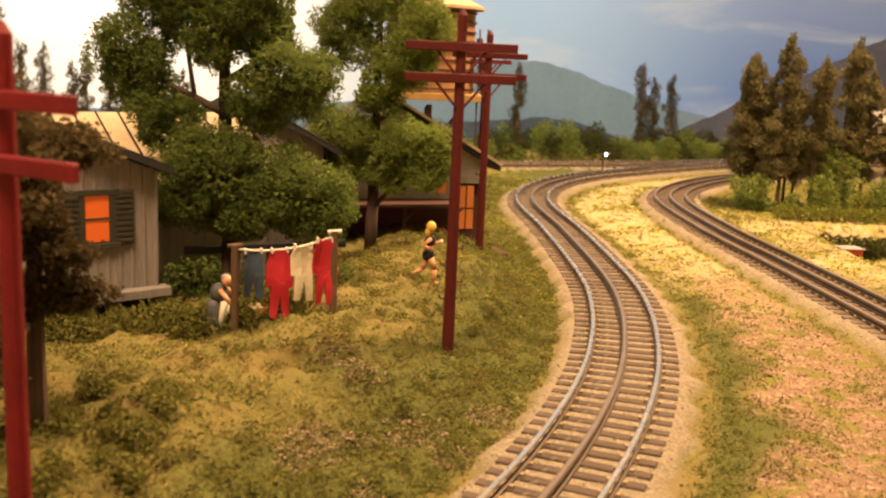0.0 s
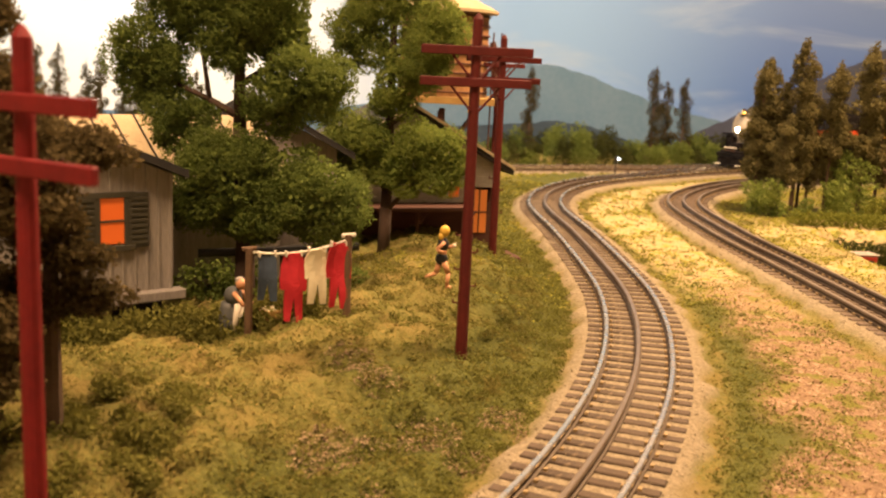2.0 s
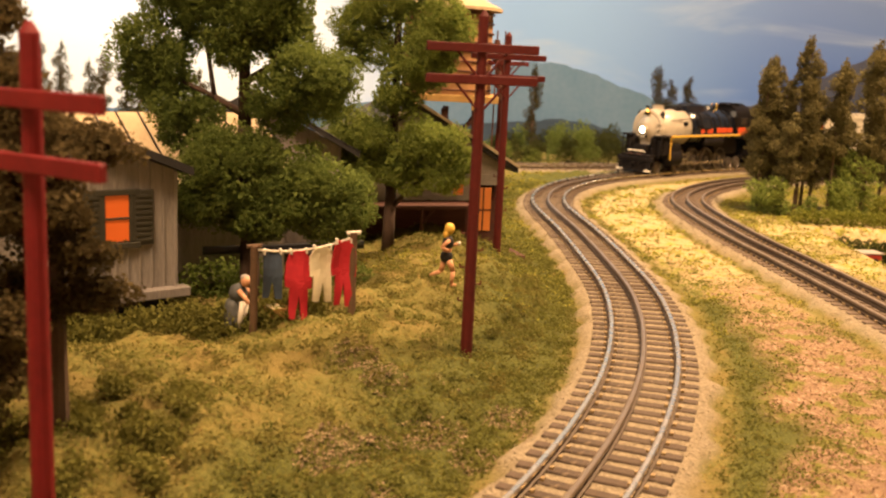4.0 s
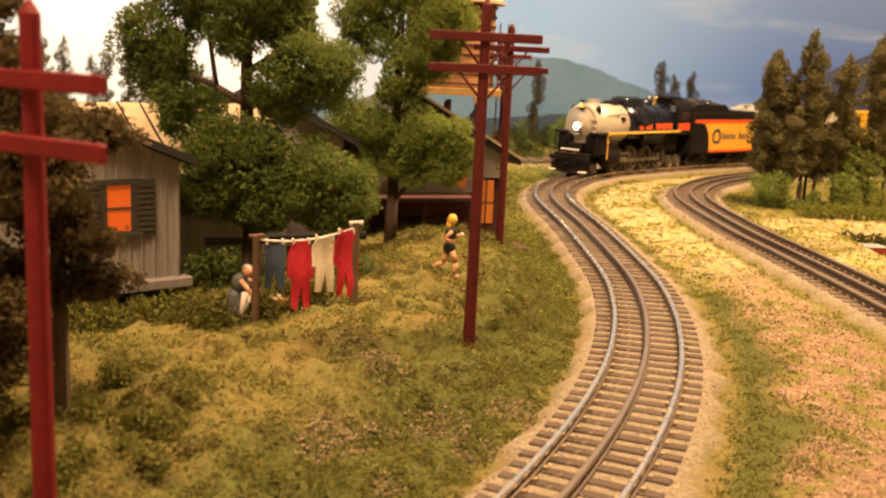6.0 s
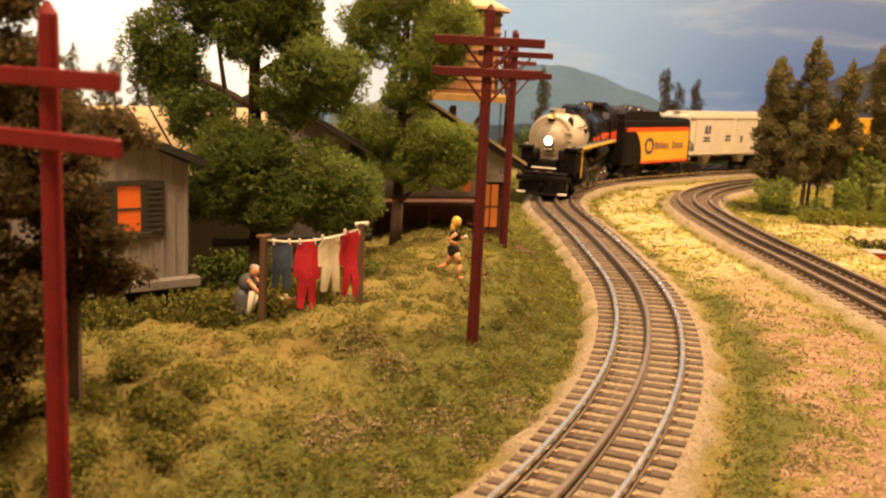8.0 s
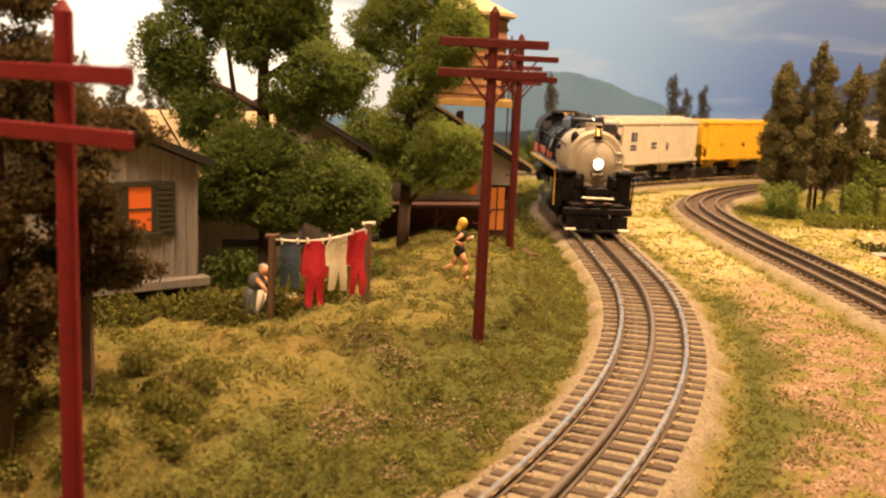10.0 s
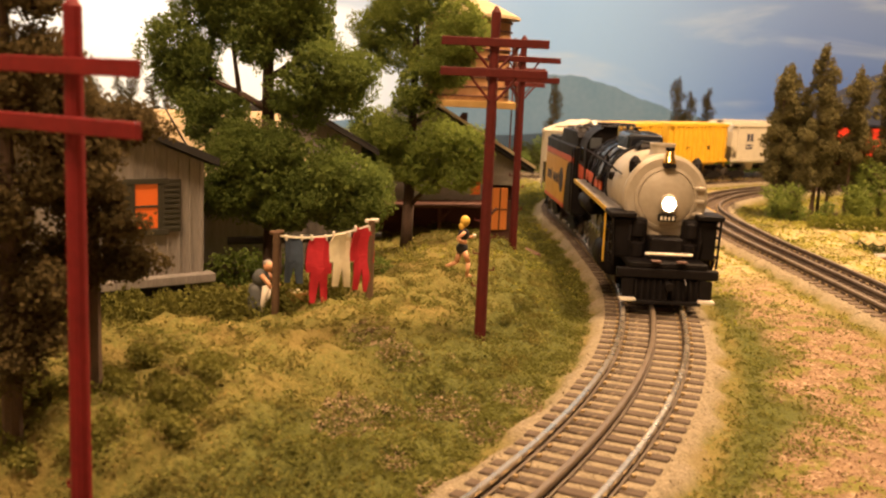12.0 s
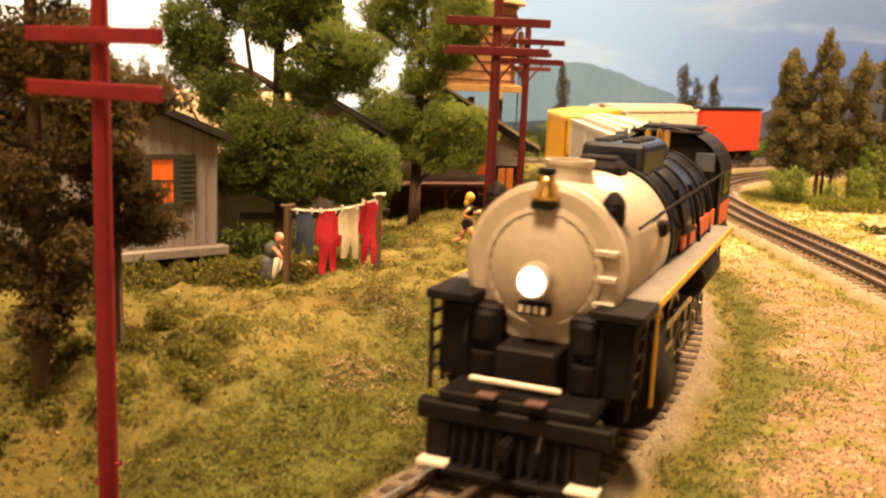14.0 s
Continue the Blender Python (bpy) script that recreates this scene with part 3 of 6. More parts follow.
def build_room():
    for name, b in (("wall_west", (-152, -150, -120, 175, -8, 150)), ("wall_east", (190, 192, -120, 175, -8, 150)), ("wall_south", (-152, 192, -122, -120, -8, 150)),
                    ("wall_north", (-152, 192, 175.2, 177, -8, 150)), ("floor", (-152, 192, -122, 177, -12, -8)), ("ceiling", (-152, 192, -122, 177, 150, 152))):
        bm = bmesh.new()
        box(bm, *b)
        tagged(part(name, bm, WALL), "plain cream-painted room surface", name.split("_")[0], kind="structure")


build_room()


# ---------------------------------------------------------------- telegraph poles
def telegraph_pole(m, tall=14.6, label="dark red-brown telegraph pole with two crossarms", spread=2.35, braced=True, paint=None):
    paint = paint or RED_POLE
    pole = thing("telegraph_pole", label, "utility pole", m, "line of telegraph poles")
    bm = bmesh.new()
    rod(bm, (0, 0, -0.6), (0, 0, tall - 0.25), 0.27, 0.21, 12)
    rod(bm, (0, 0, tall - 0.25), (0, 0, tall), 0.21, 0.06, 12)
    part("shaft", bm, paint, pole, smooth=False)
    for k, z in enumerate((tall - 1.55, tall - 2.85)):
        arm = part("crossarm", bbox(-spread, spread, -0.36, -0.17, z - 0.19, z + 0.19, 0.03), paint, pole)
        for sx in (-1, 1) if braced else ():
            bm = bmesh.new()
            rod(bm, (sx * 1.05, -0.18, z - 0.15), (sx * 0.16, -0.2, z - 1.2), 0.06, 0.06, 6)
            part("brace", bm, paint, pole)
    for k in range(5):
        bm = bmesh.new()
        sx = 1 if k % 2 else -1
        rod(bm, (sx * 0.2, 0, 2.2 + k * 0.75), (sx * 0.48, 0, 2.2 + k * 0.75), 0.035, 0.035, 5)
        rod(bm, (sx * 0.48, 0, 2.2 + k * 0.75), (sx * 0.48, 0, 2.36 + k * 0.75), 0.035, 0.035, 5)
        part("climbing_peg", bm, paint, pole)
    return pole


telegraph_pole(at(0.4, 41.8, 1.4, 6))
telegraph_pole(at(2.4, 63.6, 1.5, 16), 14.4, spread=2.5)
telegraph_pole(at(-9.05, 20.0, -2.6, -28), 16.8, "bright red-brown telegraph pole with two crossarms", braced=False, paint=NEAR_RED)
telegraph_pole(at(3.0, 88, 1.0, 16), 14.6)


# ---------------------------------------------------------------- trees
def leafy_tree(name, label, m, trunk, limbs, blobs, leaf, seed, size=0.056, per=130, swell=1.36):
    tree = thing(name, label, "tree", m)
    bm = bmesh.new()
    for a, b, r0, r1 in trunk:
        rod(bm, a, b, r0, r1, 9)
    part("trunk", bm, BARK, tree, smooth=True)
    for a, b, r0, r1 in limbs:
        bm = bmesh.new()
        rod(bm, a, b, r0, r1, 7)
        part("limb", bm, BARK, tree, smooth=True)
    rng = np.random.default_rng(seed)
    small, cores = [], []
    for x, y, z, a, b, c in blobs:
        a, b, c = a * swell, b * swell, c * swell
        for _ in range(10):
            d = rng.normal(size=3)
            d /= np.linalg.norm(d)
            k = rng.uniform(0.22, 0.5)
            small.append((x + d[0] * a * 0.8, y + d[1] * b * 0.8, z + d[2] * c * 0.8, a * k * 1.1, b * k * 1.1, c * k * 1.1))
        cores.append((x, y, z, a * 0.82, b * 0.82, c * 0.82))
    skin = facets(blob_points(small, per, rng), size, rng)
    fill = facets(blob_points(cores, per * 0.5, rng, 0.1), size * 1.9, rng)
    quads("crown", np.concatenate([skin, fill]), leaf, tree)
    return tree


def conifer(m, tall, wide, seed, leaf=None, label="ragged brown-green model conifer", group="conifers", bare=0.12, per=60):
    tree = thing("conifer_tree", label, "tree", m, group)
    bm = bmesh.new()
    rod(bm, (0, 0, -0.3), (0, 0, tall * 0.93), 0.03 * tall * 0.5, 0.05, 7)
    part("trunk", bm, PINE_BARK, tree)
    rng = np.random.default_rng(seed)
    blobs = []
    n = int(tall * 2.5)
    for k in range(n):
        u = (k + rng.uniform(0, 0.8)) / n
        z = tall * (bare + (1 - bare) * u)
        w = wide * (0.58 + 0.42 * (1 - u) ** 0.8) * rng.uniform(0.45, 1.2) * (0.65 if u > 0.92 else 1) * (0.75 if u < 0.15 else 1)
        a = rng.uniform(0, 6.28)
        r = w * 0.6
        blobs.append((math.cos(a) * r, math.sin(a) * r, z, w * 0.52, w * 0.52, tall * 0.035 + 0.2))
    quads("crown", facets(blob_points(blobs, per, rng, 0.3), 0.085 + 0.0015 * tall, rng), leaf or PINE, tree)
    return tree


def shrub(m, blobs, leaf, seed, label="clump-foliage shrub", name="shrub", per=60, size=0.1, group="shrubs"):
    rng = np.random.default_rng(seed)
    ob = quads(name, facets(blob_points(blobs, per, rng, 0.3), size, rng), leaf)
    ob.matrix_world = m
    return tagged(ob, label, "shrub", group)


# large tree by the small house
leafy_tree("deciduous_tree", "tall leafy green tree with forked brown trunk", at(-10.4, 46.6, 1.6),
           [((0.1, 0, -0.5), (0.1, 0, 3.2), 0.55, 0.46), ((0.1, 0, 3.2), (-0.2, 0, 8.8), 0.42, 0.34), ((-0.2, 0, 8.8), (-0.3, 0.1, 14.5), 0.32, 0.2)],
           [((-0.2, 0, 9.3), (-1.6, -0.2, 10.1), 0.2, 0.15), ((-1.6, -0.2, 10.1), (-3.6, 0, 10.9), 0.15, 0.08), ((-0.25, 0, 10.8), (1.1, -0.1, 11.7), 0.2, 0.14), ((1.1, -0.1, 11.7), (1.7, 0, 12.9), 0.14, 0.08),
            ((0.1, 0, 3.4), (2.4, 0, 5.2), 0.24, 0.12), ((0.1, 0, 3.2), (-1.8, 0.2, 5), 0.2, 0.1), ((-0.3, 0, 12), (0.7, 0.3, 14.0), 0.16, 0.08), ((-1.6, -0.2, 10.1), (-2.2, 0.2, 13.4), 0.13, 0.07)],
           [(-4.8, 0, 12.2, 1.17, 1.25, 1.33), (-4.1, 0.4, 11, 1.12, 1.12, 1.12), (-3.6, 0.3, 9.8, 1.17, 1.12, 1.06), (-2.5, 0.5, 9.2, 1.07, 0.93, 0.79),
            (-5.1, 0.2, 11, 0.78, 0.89, 1), (-3.5, 0.4, 8.3, 0.9, 0.76, 0.62), (-3.7, 0.6, 14.1, 1.01, 0.93, 0.84), (-2.5, 0.4, 13.8, 0.84, 0.98, 1.12),
            (-2.6, 0.5, 15.2, 1.68, 1.4, 1.12), (-0.6, -0.3, 13.5, 1.27, 1.27, 1.27), (0.7, 0, 13.9, 1.39, 1.39, 1.39), (1.7, 0.2, 13.1, 1.12, 1.14, 1.17),
            (-0.1, 0.1, 15.2, 2.23, 1.67, 1.11), (-0.8, -0.4, 12.4, 0.83, 0.77, 0.72), (2, 0.5, 14.4, 0.84, 1.12, 1.4), (2.5, -0.6, 11.2, 1.54, 1.29, 1.04),
            (3.7, -0.2, 11.1, 1, 1.02, 1.05), (1.6, -0.4, 10.3, 1.16, 1.02, 0.88), (2.9, 0, 10.1, 1.28, 1.03, 0.78), (1.3, 0.4, 9.2, 0.95, 0.81, 0.67),
            (-0.9, -0.9, 7.5, 1.42, 1.17, 0.93), (-1.8, -0.6, 6.8, 1.21, 1.15, 1.1), (-0.1, -1.1, 6.4, 1.3, 1.25, 1.19), (0.6, -0.8, 7.5, 0.98, 0.9, 0.82),
            (-1.2, -0.7, 5.3, 1.37, 1.18, 0.98), (-2.7, 0, 5, 0.83, 0.83, 0.83), (2.6, -0.6, 7, 1.21, 1.1, 0.99), (3.8, -0.7, 6.2, 1.37, 1.23, 1.09),
            (4.9, -0.4, 5.4, 0.94, 0.94, 0.94), (2.9, -0.9, 5.4, 1.53, 1.28, 1.04), (1.2, -1, 5.3, 1.09, 1.01, 0.92), (0.5, -0.6, 4.2, 1.32, 0.93, 0.55),
            (3.8, -0.6, 4.4, 1.37, 0.99, 0.6)], LEAF, 11)
# tree before the brown house
leafy_tree("deciduous_tree", "light green leafy tree with slender dark trunk", at(-4.6, 60.3, 2.0),
           [((0, 0, -0.5), (0.1, 0, 4), 0.42, 0.34), ((0.1, 0, 4), (0.2, 0.2, 16.5), 0.32, 0.18)],
           [((0, 0, 2.6), (1.8, -0.6, 4.6), 0.18, 0.09), ((0.1, 0, 12), (1.8, -0.2, 13.4), 0.16, 0.08), ((0.1, 0, 12.4), (-1.4, 0.2, 13.8), 0.16, 0.08), ((0, 0, 4), (-1.8, 0, 6.6), 0.16, 0.08)],
           [(-0.9, 0.3, 15, 1.66, 1.55, 1.44), (-2.1, 0, 13.7, 1.37, 1.33, 1.29), (-1.2, 0.4, 12.5, 1.3, 1.19, 1.09), (-2.6, 0.3, 12.3, 0.87, 0.94, 1.01),
            (0.6, 0.4, 16, 1.45, 1.27, 1.09), (-1, 0.3, 16.6, 2.17, 1.63, 1.08), (2.8, -0.3, 14.4, 1.5, 1.5, 1.5), (2.2, -0.6, 13, 1.57, 1.42, 1.28),
            (1.4, -0.8, 11.8, 1.63, 1.45, 1.28), (3.4, -0.2, 13.2, 0.93, 1.07, 1.22), (0.6, -0.9, 10.5, 1.42, 1.35, 1.27), (2.4, -0.5, 11.3, 1.28, 1.14, 1),
            (0.1, -0.7, 9.5, 1.28, 1.1, 0.92), (-2.4, 0, 7.8, 1.44, 1.19, 0.93), (-2.7, 0.2, 6.7, 1.44, 1.26, 1.08), (-0.9, -0.3, 7, 1.43, 1.25, 1.07),
            (-1.9, -0.1, 5.5, 1.58, 1.26, 0.93), (-0.5, -0.2, 5.2, 1.29, 1.07, 0.86), (2.1, -1.2, 7.2, 1.62, 1.41, 1.2), (3.4, -1, 6.7, 1.27, 1.24, 1.2),
            (1.3, -1.1, 5.9, 1.48, 1.31, 1.13), (3.1, -1, 4.9, 1.41, 1.13, 0.85), (1.2, -0.9, 4.6, 1.2, 0.96, 0.71), (4.5, -0.9, 5.9, 0.64, 0.71, 0.78)], LEAF_LIGHT, 12, swell=1.2)

# far conifers before the backdrop
for k, (x, y, t) in enumerate(((10.9, 158, 13.6), (31.0, 160, 14.6), (33.4, 161, 12.4), (35.9, 160, 13.0), (-57.5, 140, 13.6), (-54, 141, 11.4), (-51.5, 140, 12.4), (-49, 142, 11.8), (-46.3, 140, 14.6), (-61, 140, 14.0), (-38, 141, 11))):
    conifer(at(x, y, 0.3), t, 1.7, 40 + k, PINE_FAR, label="distant dark conifer before the painted sky", per=40)
# cluster beside the second track
for k, (x, y, t) in enumerate(((31.3, 103.5, 15.2), (32.3, 105.5, 15.4), (34.8, 102, 17.5), (38.2, 102, 15.4), (36.4, 105, 13.5), (41.9, 102.5, 17.2), (44.2, 104, 14.4), (33.2, 101.2, 10), (47.5, 104, 16), (40.2, 106, 12), (33.5, 104, 13.4), (36.6, 103.0, 12.2), (32.0, 104.6, 12.5))):
    conifer(at(x, y, 0.3), t, 1.8, 60 + k, label="tall ragged conifer with bare lower trunk", bare=0.24, per=75)
# near conifers, of separate boughs
def bough_conifer(m, tall, boughs, seed):
    tree = thing("conifer_tree", "dark brown-green conifer with separate drooping boughs", "tree", m, "near conifers")
    bm = bmesh.new()
    rod(bm, (0, 0, -0.6), (0.1, 0, tall), 0.33, 0.12, 9)
    part("trunk", bm, PINE_BARK, tree)
    rng = np.random.default_rng(seed)
    blobs = []
    for x, y, z, r in boughs:
        bm = bmesh.new()
        rod(bm, (0.05, 0, z - 0.2), (x * 1.3, y, z), 0.11, 0.05, 6)
        part("bough", bm, PINE_BARK, tree)
        for k in range(14):
            u = rng.uniform(0.3, 1.25)
            blobs.append((x * u + rng.normal(0, 0.22), y * u + rng.normal(0, 0.25), z + rng.normal(0, 0.28) * r, r * 0.5, r * 0.46, r * 0.36))
    quads("crown", facets(blob_points(blobs, 90, rng, 0.35), 0.075, rng), PINE_NEAR, tree)


bough_conifer(at(-13.3, 25.2, 0.3), 20,
              [(1.0, 0, 5.0, 1.1), (1.4, -0.2, 6.2, 1.1), (-1.4, 0, 5.6, 1.3), (-0.8, 0.4, 7.4, 1.2), (1.9, 0, 9.4, 1.2), (2.2, 0.2, 10.6, 1.1), (-1.5, 0, 9.4, 1.3), (0.3, 0.2, 11.2, 1.2), (1.2, -0.2, 12.6, 1.2), (-1.2, 0, 12, 1.2),
               (0.9, 0.2, 14.2, 1.1), (-0.9, 0, 14.8, 1.1), (0.4, 0, 16.4, 1.0), (-0.4, 0.3, 18.2, 0.9), (0.3, -0.6, 4.0, 0.9), (0.2, -0.4, 8.3, 1.2), (-2.4, 0, 7.4, 1.3), (-2.2, 0.2, 10.8, 1.3)], 90)
bough_conifer(at(-11.7, 27.2, 2.2), 9.8, [(1.1, 0, 8.7, 1.05), (1.6, 0.2, 8.9, 0.8), (-1.2, 0, 9.6, 1.2), (1.1, -0.2, 5.9, 0.9), (1.4, 0, 4.6, 0.8), (0.6, 0.2, 6.7, 0.8), (-1.3, 0, 6.6, 1.2), (-1.4, 0, 4.6, 1.2), (1.2, 0.2, 4.4, 0.7), (-0.8, 0.2, 8.4, 1.2)], 91)

rs = random.Random(8)
for k in range(34):
    x = -20 + k * 3.0 + rs.uniform(-1, 1)
    h = rs.uniform(2.0, 4.0) if not 8 < x < 24 else rs.uniform(3.2, 5.8)
    shrub(at(x, 157 + 0.08 * x + rs.uniform(-1.5, 2), 0.2), [(rs.uniform(-1, 1), rs.uniform(-0.6, 0.6), h * u, 1.5, 1.1, h * 0.42) for u in (0.3, 0.6, 0.85)],
          rs.choice((LEAF, LEAF, LEAF_DARK)), 200 + k, "rounded green tree line before the backdrop", "bush", 30, 0.14, "far tree line")
for k, (x, y, s, lf) in enumerate(((31.0, 102.0, 1.8, LEAF_LIGHT), (32.2, 100.6, 2.0, LEAF_LIGHT), (38.8, 100.8, 2.1, LEAF_LIGHT), (40.6, 102.5, 3.6, LEAF_LIGHT), (44.8, 100.2, 1.8, LEAF), (42.6, 99.8, 1.3, BUSH_YELLOW),
                                   (46.8, 101, 2.2, LEAF), (35.6, 100.5, 1.1, LEAF))):
    shrub(at(x, y, 0.2), [(rs.uniform(-.5, .5), 0, s * u, s * 0.6, s * 0.6, s * 0.45) for u in (0.4, 0.9, 1.4)], lf, 260 + k, "bright green leafy shrub under the conifers")
for k in range(16):
    x = 33.5 + k * 1.1
    shrub(at(x, 96.2 + rs.uniform(-.4, .4) - 0.22 * k * 0.2, 0.2), [(0, 0, 0.45, 0.95, 0.9, 0.75)], BUSH_YELLOW, 290 + k, "low clipped yellow-green hedge", "hedge", group="hedge")
for k in range(26):
    x = 3 + k * 2.0 + rs.uniform(-0.8, 0.8)
    y = float(np.interp(x, FAR.p[:, 0], FAR.p[:, 1])) + rs.uniform(5, 8)
    h = rs.uniform(3.6, 5.0) if 13 < x < 23 else rs.uniform(2.2, 3.6)
    shrub(at(x, y, 0.2), [(rs.uniform(-0.8, 0.8), rs.uniform(-0.5, 0.5), h * u, 1.0 + 0.4 * rs.random(), 0.9, h * 0.26) for u in (0.2, 0.45, 0.7, 0.88)], rs.choice((LEAF, LEAF_LIGHT, LEAF_DARK)), 230 + k,
          "rounded green tree line before the backdrop", "bush", 45, 0.1, "far tree line")
# undergrowth round the small house
for k in range(30):
    x = -17 + k * 0.37 + rs.uniform(-.3, .3)
    y = 38.6 + 0.35 * (x + 17) + rs.uniform(-0.6, 0.6)
    shrub(at(x, y, ground_height(x, y) - 0.1), [(rs.uniform(-.2, .2), 0, 0.35, 0.75, 0.65, 0.65), (rs.uniform(-.4, .4), 0.2, 0.85, 0.55, 0.5, 0.5), (rs.uniform(-.7, .7), -0.5, 0.3, 0.5, 0.45, 0.45)], OLIVE, 320 + k, "dark green undergrowth by the house wall", per=80, size=0.075)
for k, (x, y, s) in enumerate(((-5.4, 50, 0.9), (-12.3, 47, 1.4), (-10.5, 48, 1.3), (-7.6, 50, 1.2), (-13, 50, 1.8))):
    shrub(at(x, y, ground_height(x, y)), [(0, 0, s * .5, s, s, s * .7)], LEAF, 360 + k, "rounded dark green bush")
for k in range(34):
    x, y = rs.uniform(-14.5, -8.4), rs.uniform(24.0, 33)
    shrub(at(x, y, ground_height(x, y) - 0.1), [(0, 0, 0.2, 0.42, 0.42, 0.36), (rs.uniform(-.5, .5), rs.uniform(-.4, .4), 0.4, 0.34, 0.34, 0.30), (rs.uniform(-.6, .6), rs.uniform(-.5, .5), 0.25, 0.3, 0.3, 0.28)], OLIVE, 380 + k, "low green weeds at the foot of the pole", per=80, size=0.075)


# ---------------------------------------------------------------- houses
BOARD = mat("grey_weathered_boards", (0.30, 0.272, 0.245), (0.19, 0.172, 0.155), 0.85, fine=500, broad=70, shape=(4, 4, 0.5), dirt=(0.17, 0.16, 0.155), dirt_at=0.62)
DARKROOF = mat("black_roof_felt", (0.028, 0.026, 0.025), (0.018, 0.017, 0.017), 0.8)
TANROOF = mat("tan_sheet_roof", (0.40, 0.31, 0.19), (0.31, 0.235, 0.14), 0.75, shape=(1, 1, 1), dirt=(0.2, 0.15, 0.09))
SHUTTER = mat("dark_olive_shutter", (0.05, 0.047, 0.03), (0.034, 0.032, 0.022), 0.7)
AMBER = glow("lit_orange_window", (0.70, 0.13, 0.018), 0.17)
REDBROWN = mat("red_brown_boards", (0.085, 0.030, 0.020), (0.055, 0.021, 0.015), 0.8, shape=(1, 1, 5))
CLAP = mat("pale_clapboard", (0.34, 0.32, 0.29), (0.25, 0.235, 0.215), 0.85, dirt=(0.15, 0.14, 0.13))
TANK = mat("orange_brown_tank_staves", (0.30, 0.16, 0.065), (0.21, 0.105, 0.042), 0.75, shape=(3, 3, 0.6))
OCHRE = mat("ochre_wood", (0.42, 0.27, 0.09), (0.31, 0.19, 0.06), 0.8)
CREAM = mat("cream_trim", (0.60, 0.52, 0.36), (0.5, 0.42, 0.28), 0.75)


def frame_house():
    """Local x runs along the gable wall, from its hidden end to the seen corner at 0; y goes back."""
    house = thing("frame_house", "small weathered grey board-and-batten house with lit orange window", "house", at(-12.72, 42.6, 3.42, 40.5))
    w, d, eave, peak = 11.0, 9.0, 5.15, 7.35
    bm = bmesh.new()
    extrude(bm, [(0, 0), (0, eave), (-w / 2, peak), (-w, eave), (-w, 0)], 0, 0.25)
    part("gable_wall", bm, BOARD, house)
    bm = bmesh.new()
    box(bm, -0.25, 0, 0.25, d, 0, eave), box(bm, -w, -w + 0.25, 0.25, d, 0, eave), box(bm, -w + 0.25, -0.25, d - 0.25, d, 0, eave)
    part("side_walls", bm, BOARD, house)
    slope = (peak - eave) / (w / 2)
    for k in range(21):
        x = -0.06 - k * 0.54
        top = eave + slope * min(-x, w + x) - 0.05
        part("batten", bbox(x - 0.06, x + 0.06, -0.07, 0, 0.0, top, 0.015), BOARD, house)
    part("corner_board", bbox(-0.16, 0.05, -0.06, 0.3, 0, eave, 0.02), BOARD, house)
    part("sill_beam", bbox(-w, 0.45, -0.55, 0.2, -0.42, 0.0, 0.04), BOARD, house, "grey sill plank")
    bm = bmesh.new()
    for sx in (0, 1):
        o = [(0.5, eave - 0.5 * slope + 0.06), (-w / 2, peak + 0.06), (-w / 2, peak + 0.42), (0.5, eave - 0.5 * slope + 0.42)]
        if sx:
            o = [(-w - x, z) for x, z in o][::-1]
        extrude(bm, o, -0.75, d + 0.5)
    part("roof", bm, DARKROOF, house, "black felt roof with deep eaves")
    # Black block in place of the shade below the sill; roof felt colour reused.
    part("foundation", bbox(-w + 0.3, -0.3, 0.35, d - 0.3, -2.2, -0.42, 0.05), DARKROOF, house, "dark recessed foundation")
    win = part("window", bbox(-3.25, -2.15, -0.10, 0.02, 2.2, 4.2, 0.02), AMBER, house, "glowing orange sash window")
    part("muntin", bbox(-3.25, -2.15, -0.15, -0.10, 3.15, 3.25, 0.01), SHUTTER, win)
    for a, b in ((-3.38, -3.22), (-2.18, -2.02)):
        part("frame_post", bbox(a, b, -0.18, -0.02, 2.1, 4.3, 0.02), SHUTTER, win)
    part("lintel", bbox(-3.7, -1.7, -0.2, -0.02, 4.2, 4.45, 0.02), SHUTTER, win)
    part("sill", bbox(-3.7, -1.7, -0.24, -0.02, 1.9, 2.15, 0.02), SHUTTER, win)
    for a, b in ((-4.3, -3.38), (-2.02, -1.1)):
        sh = part("shutter", bbox(a, b, -0.17, -0.05, 2.0, 4.4, 0.02), SHUTTER, house, "dark olive shutter")
        for k in range(9):
            z = 2.15 + k * 0.24
            part("slat", bbox(a + 0.12, b - 0.12, -0.21, -0.17, z, z + 0.13, 0.01), SHUTTER, sh)


frame_house()


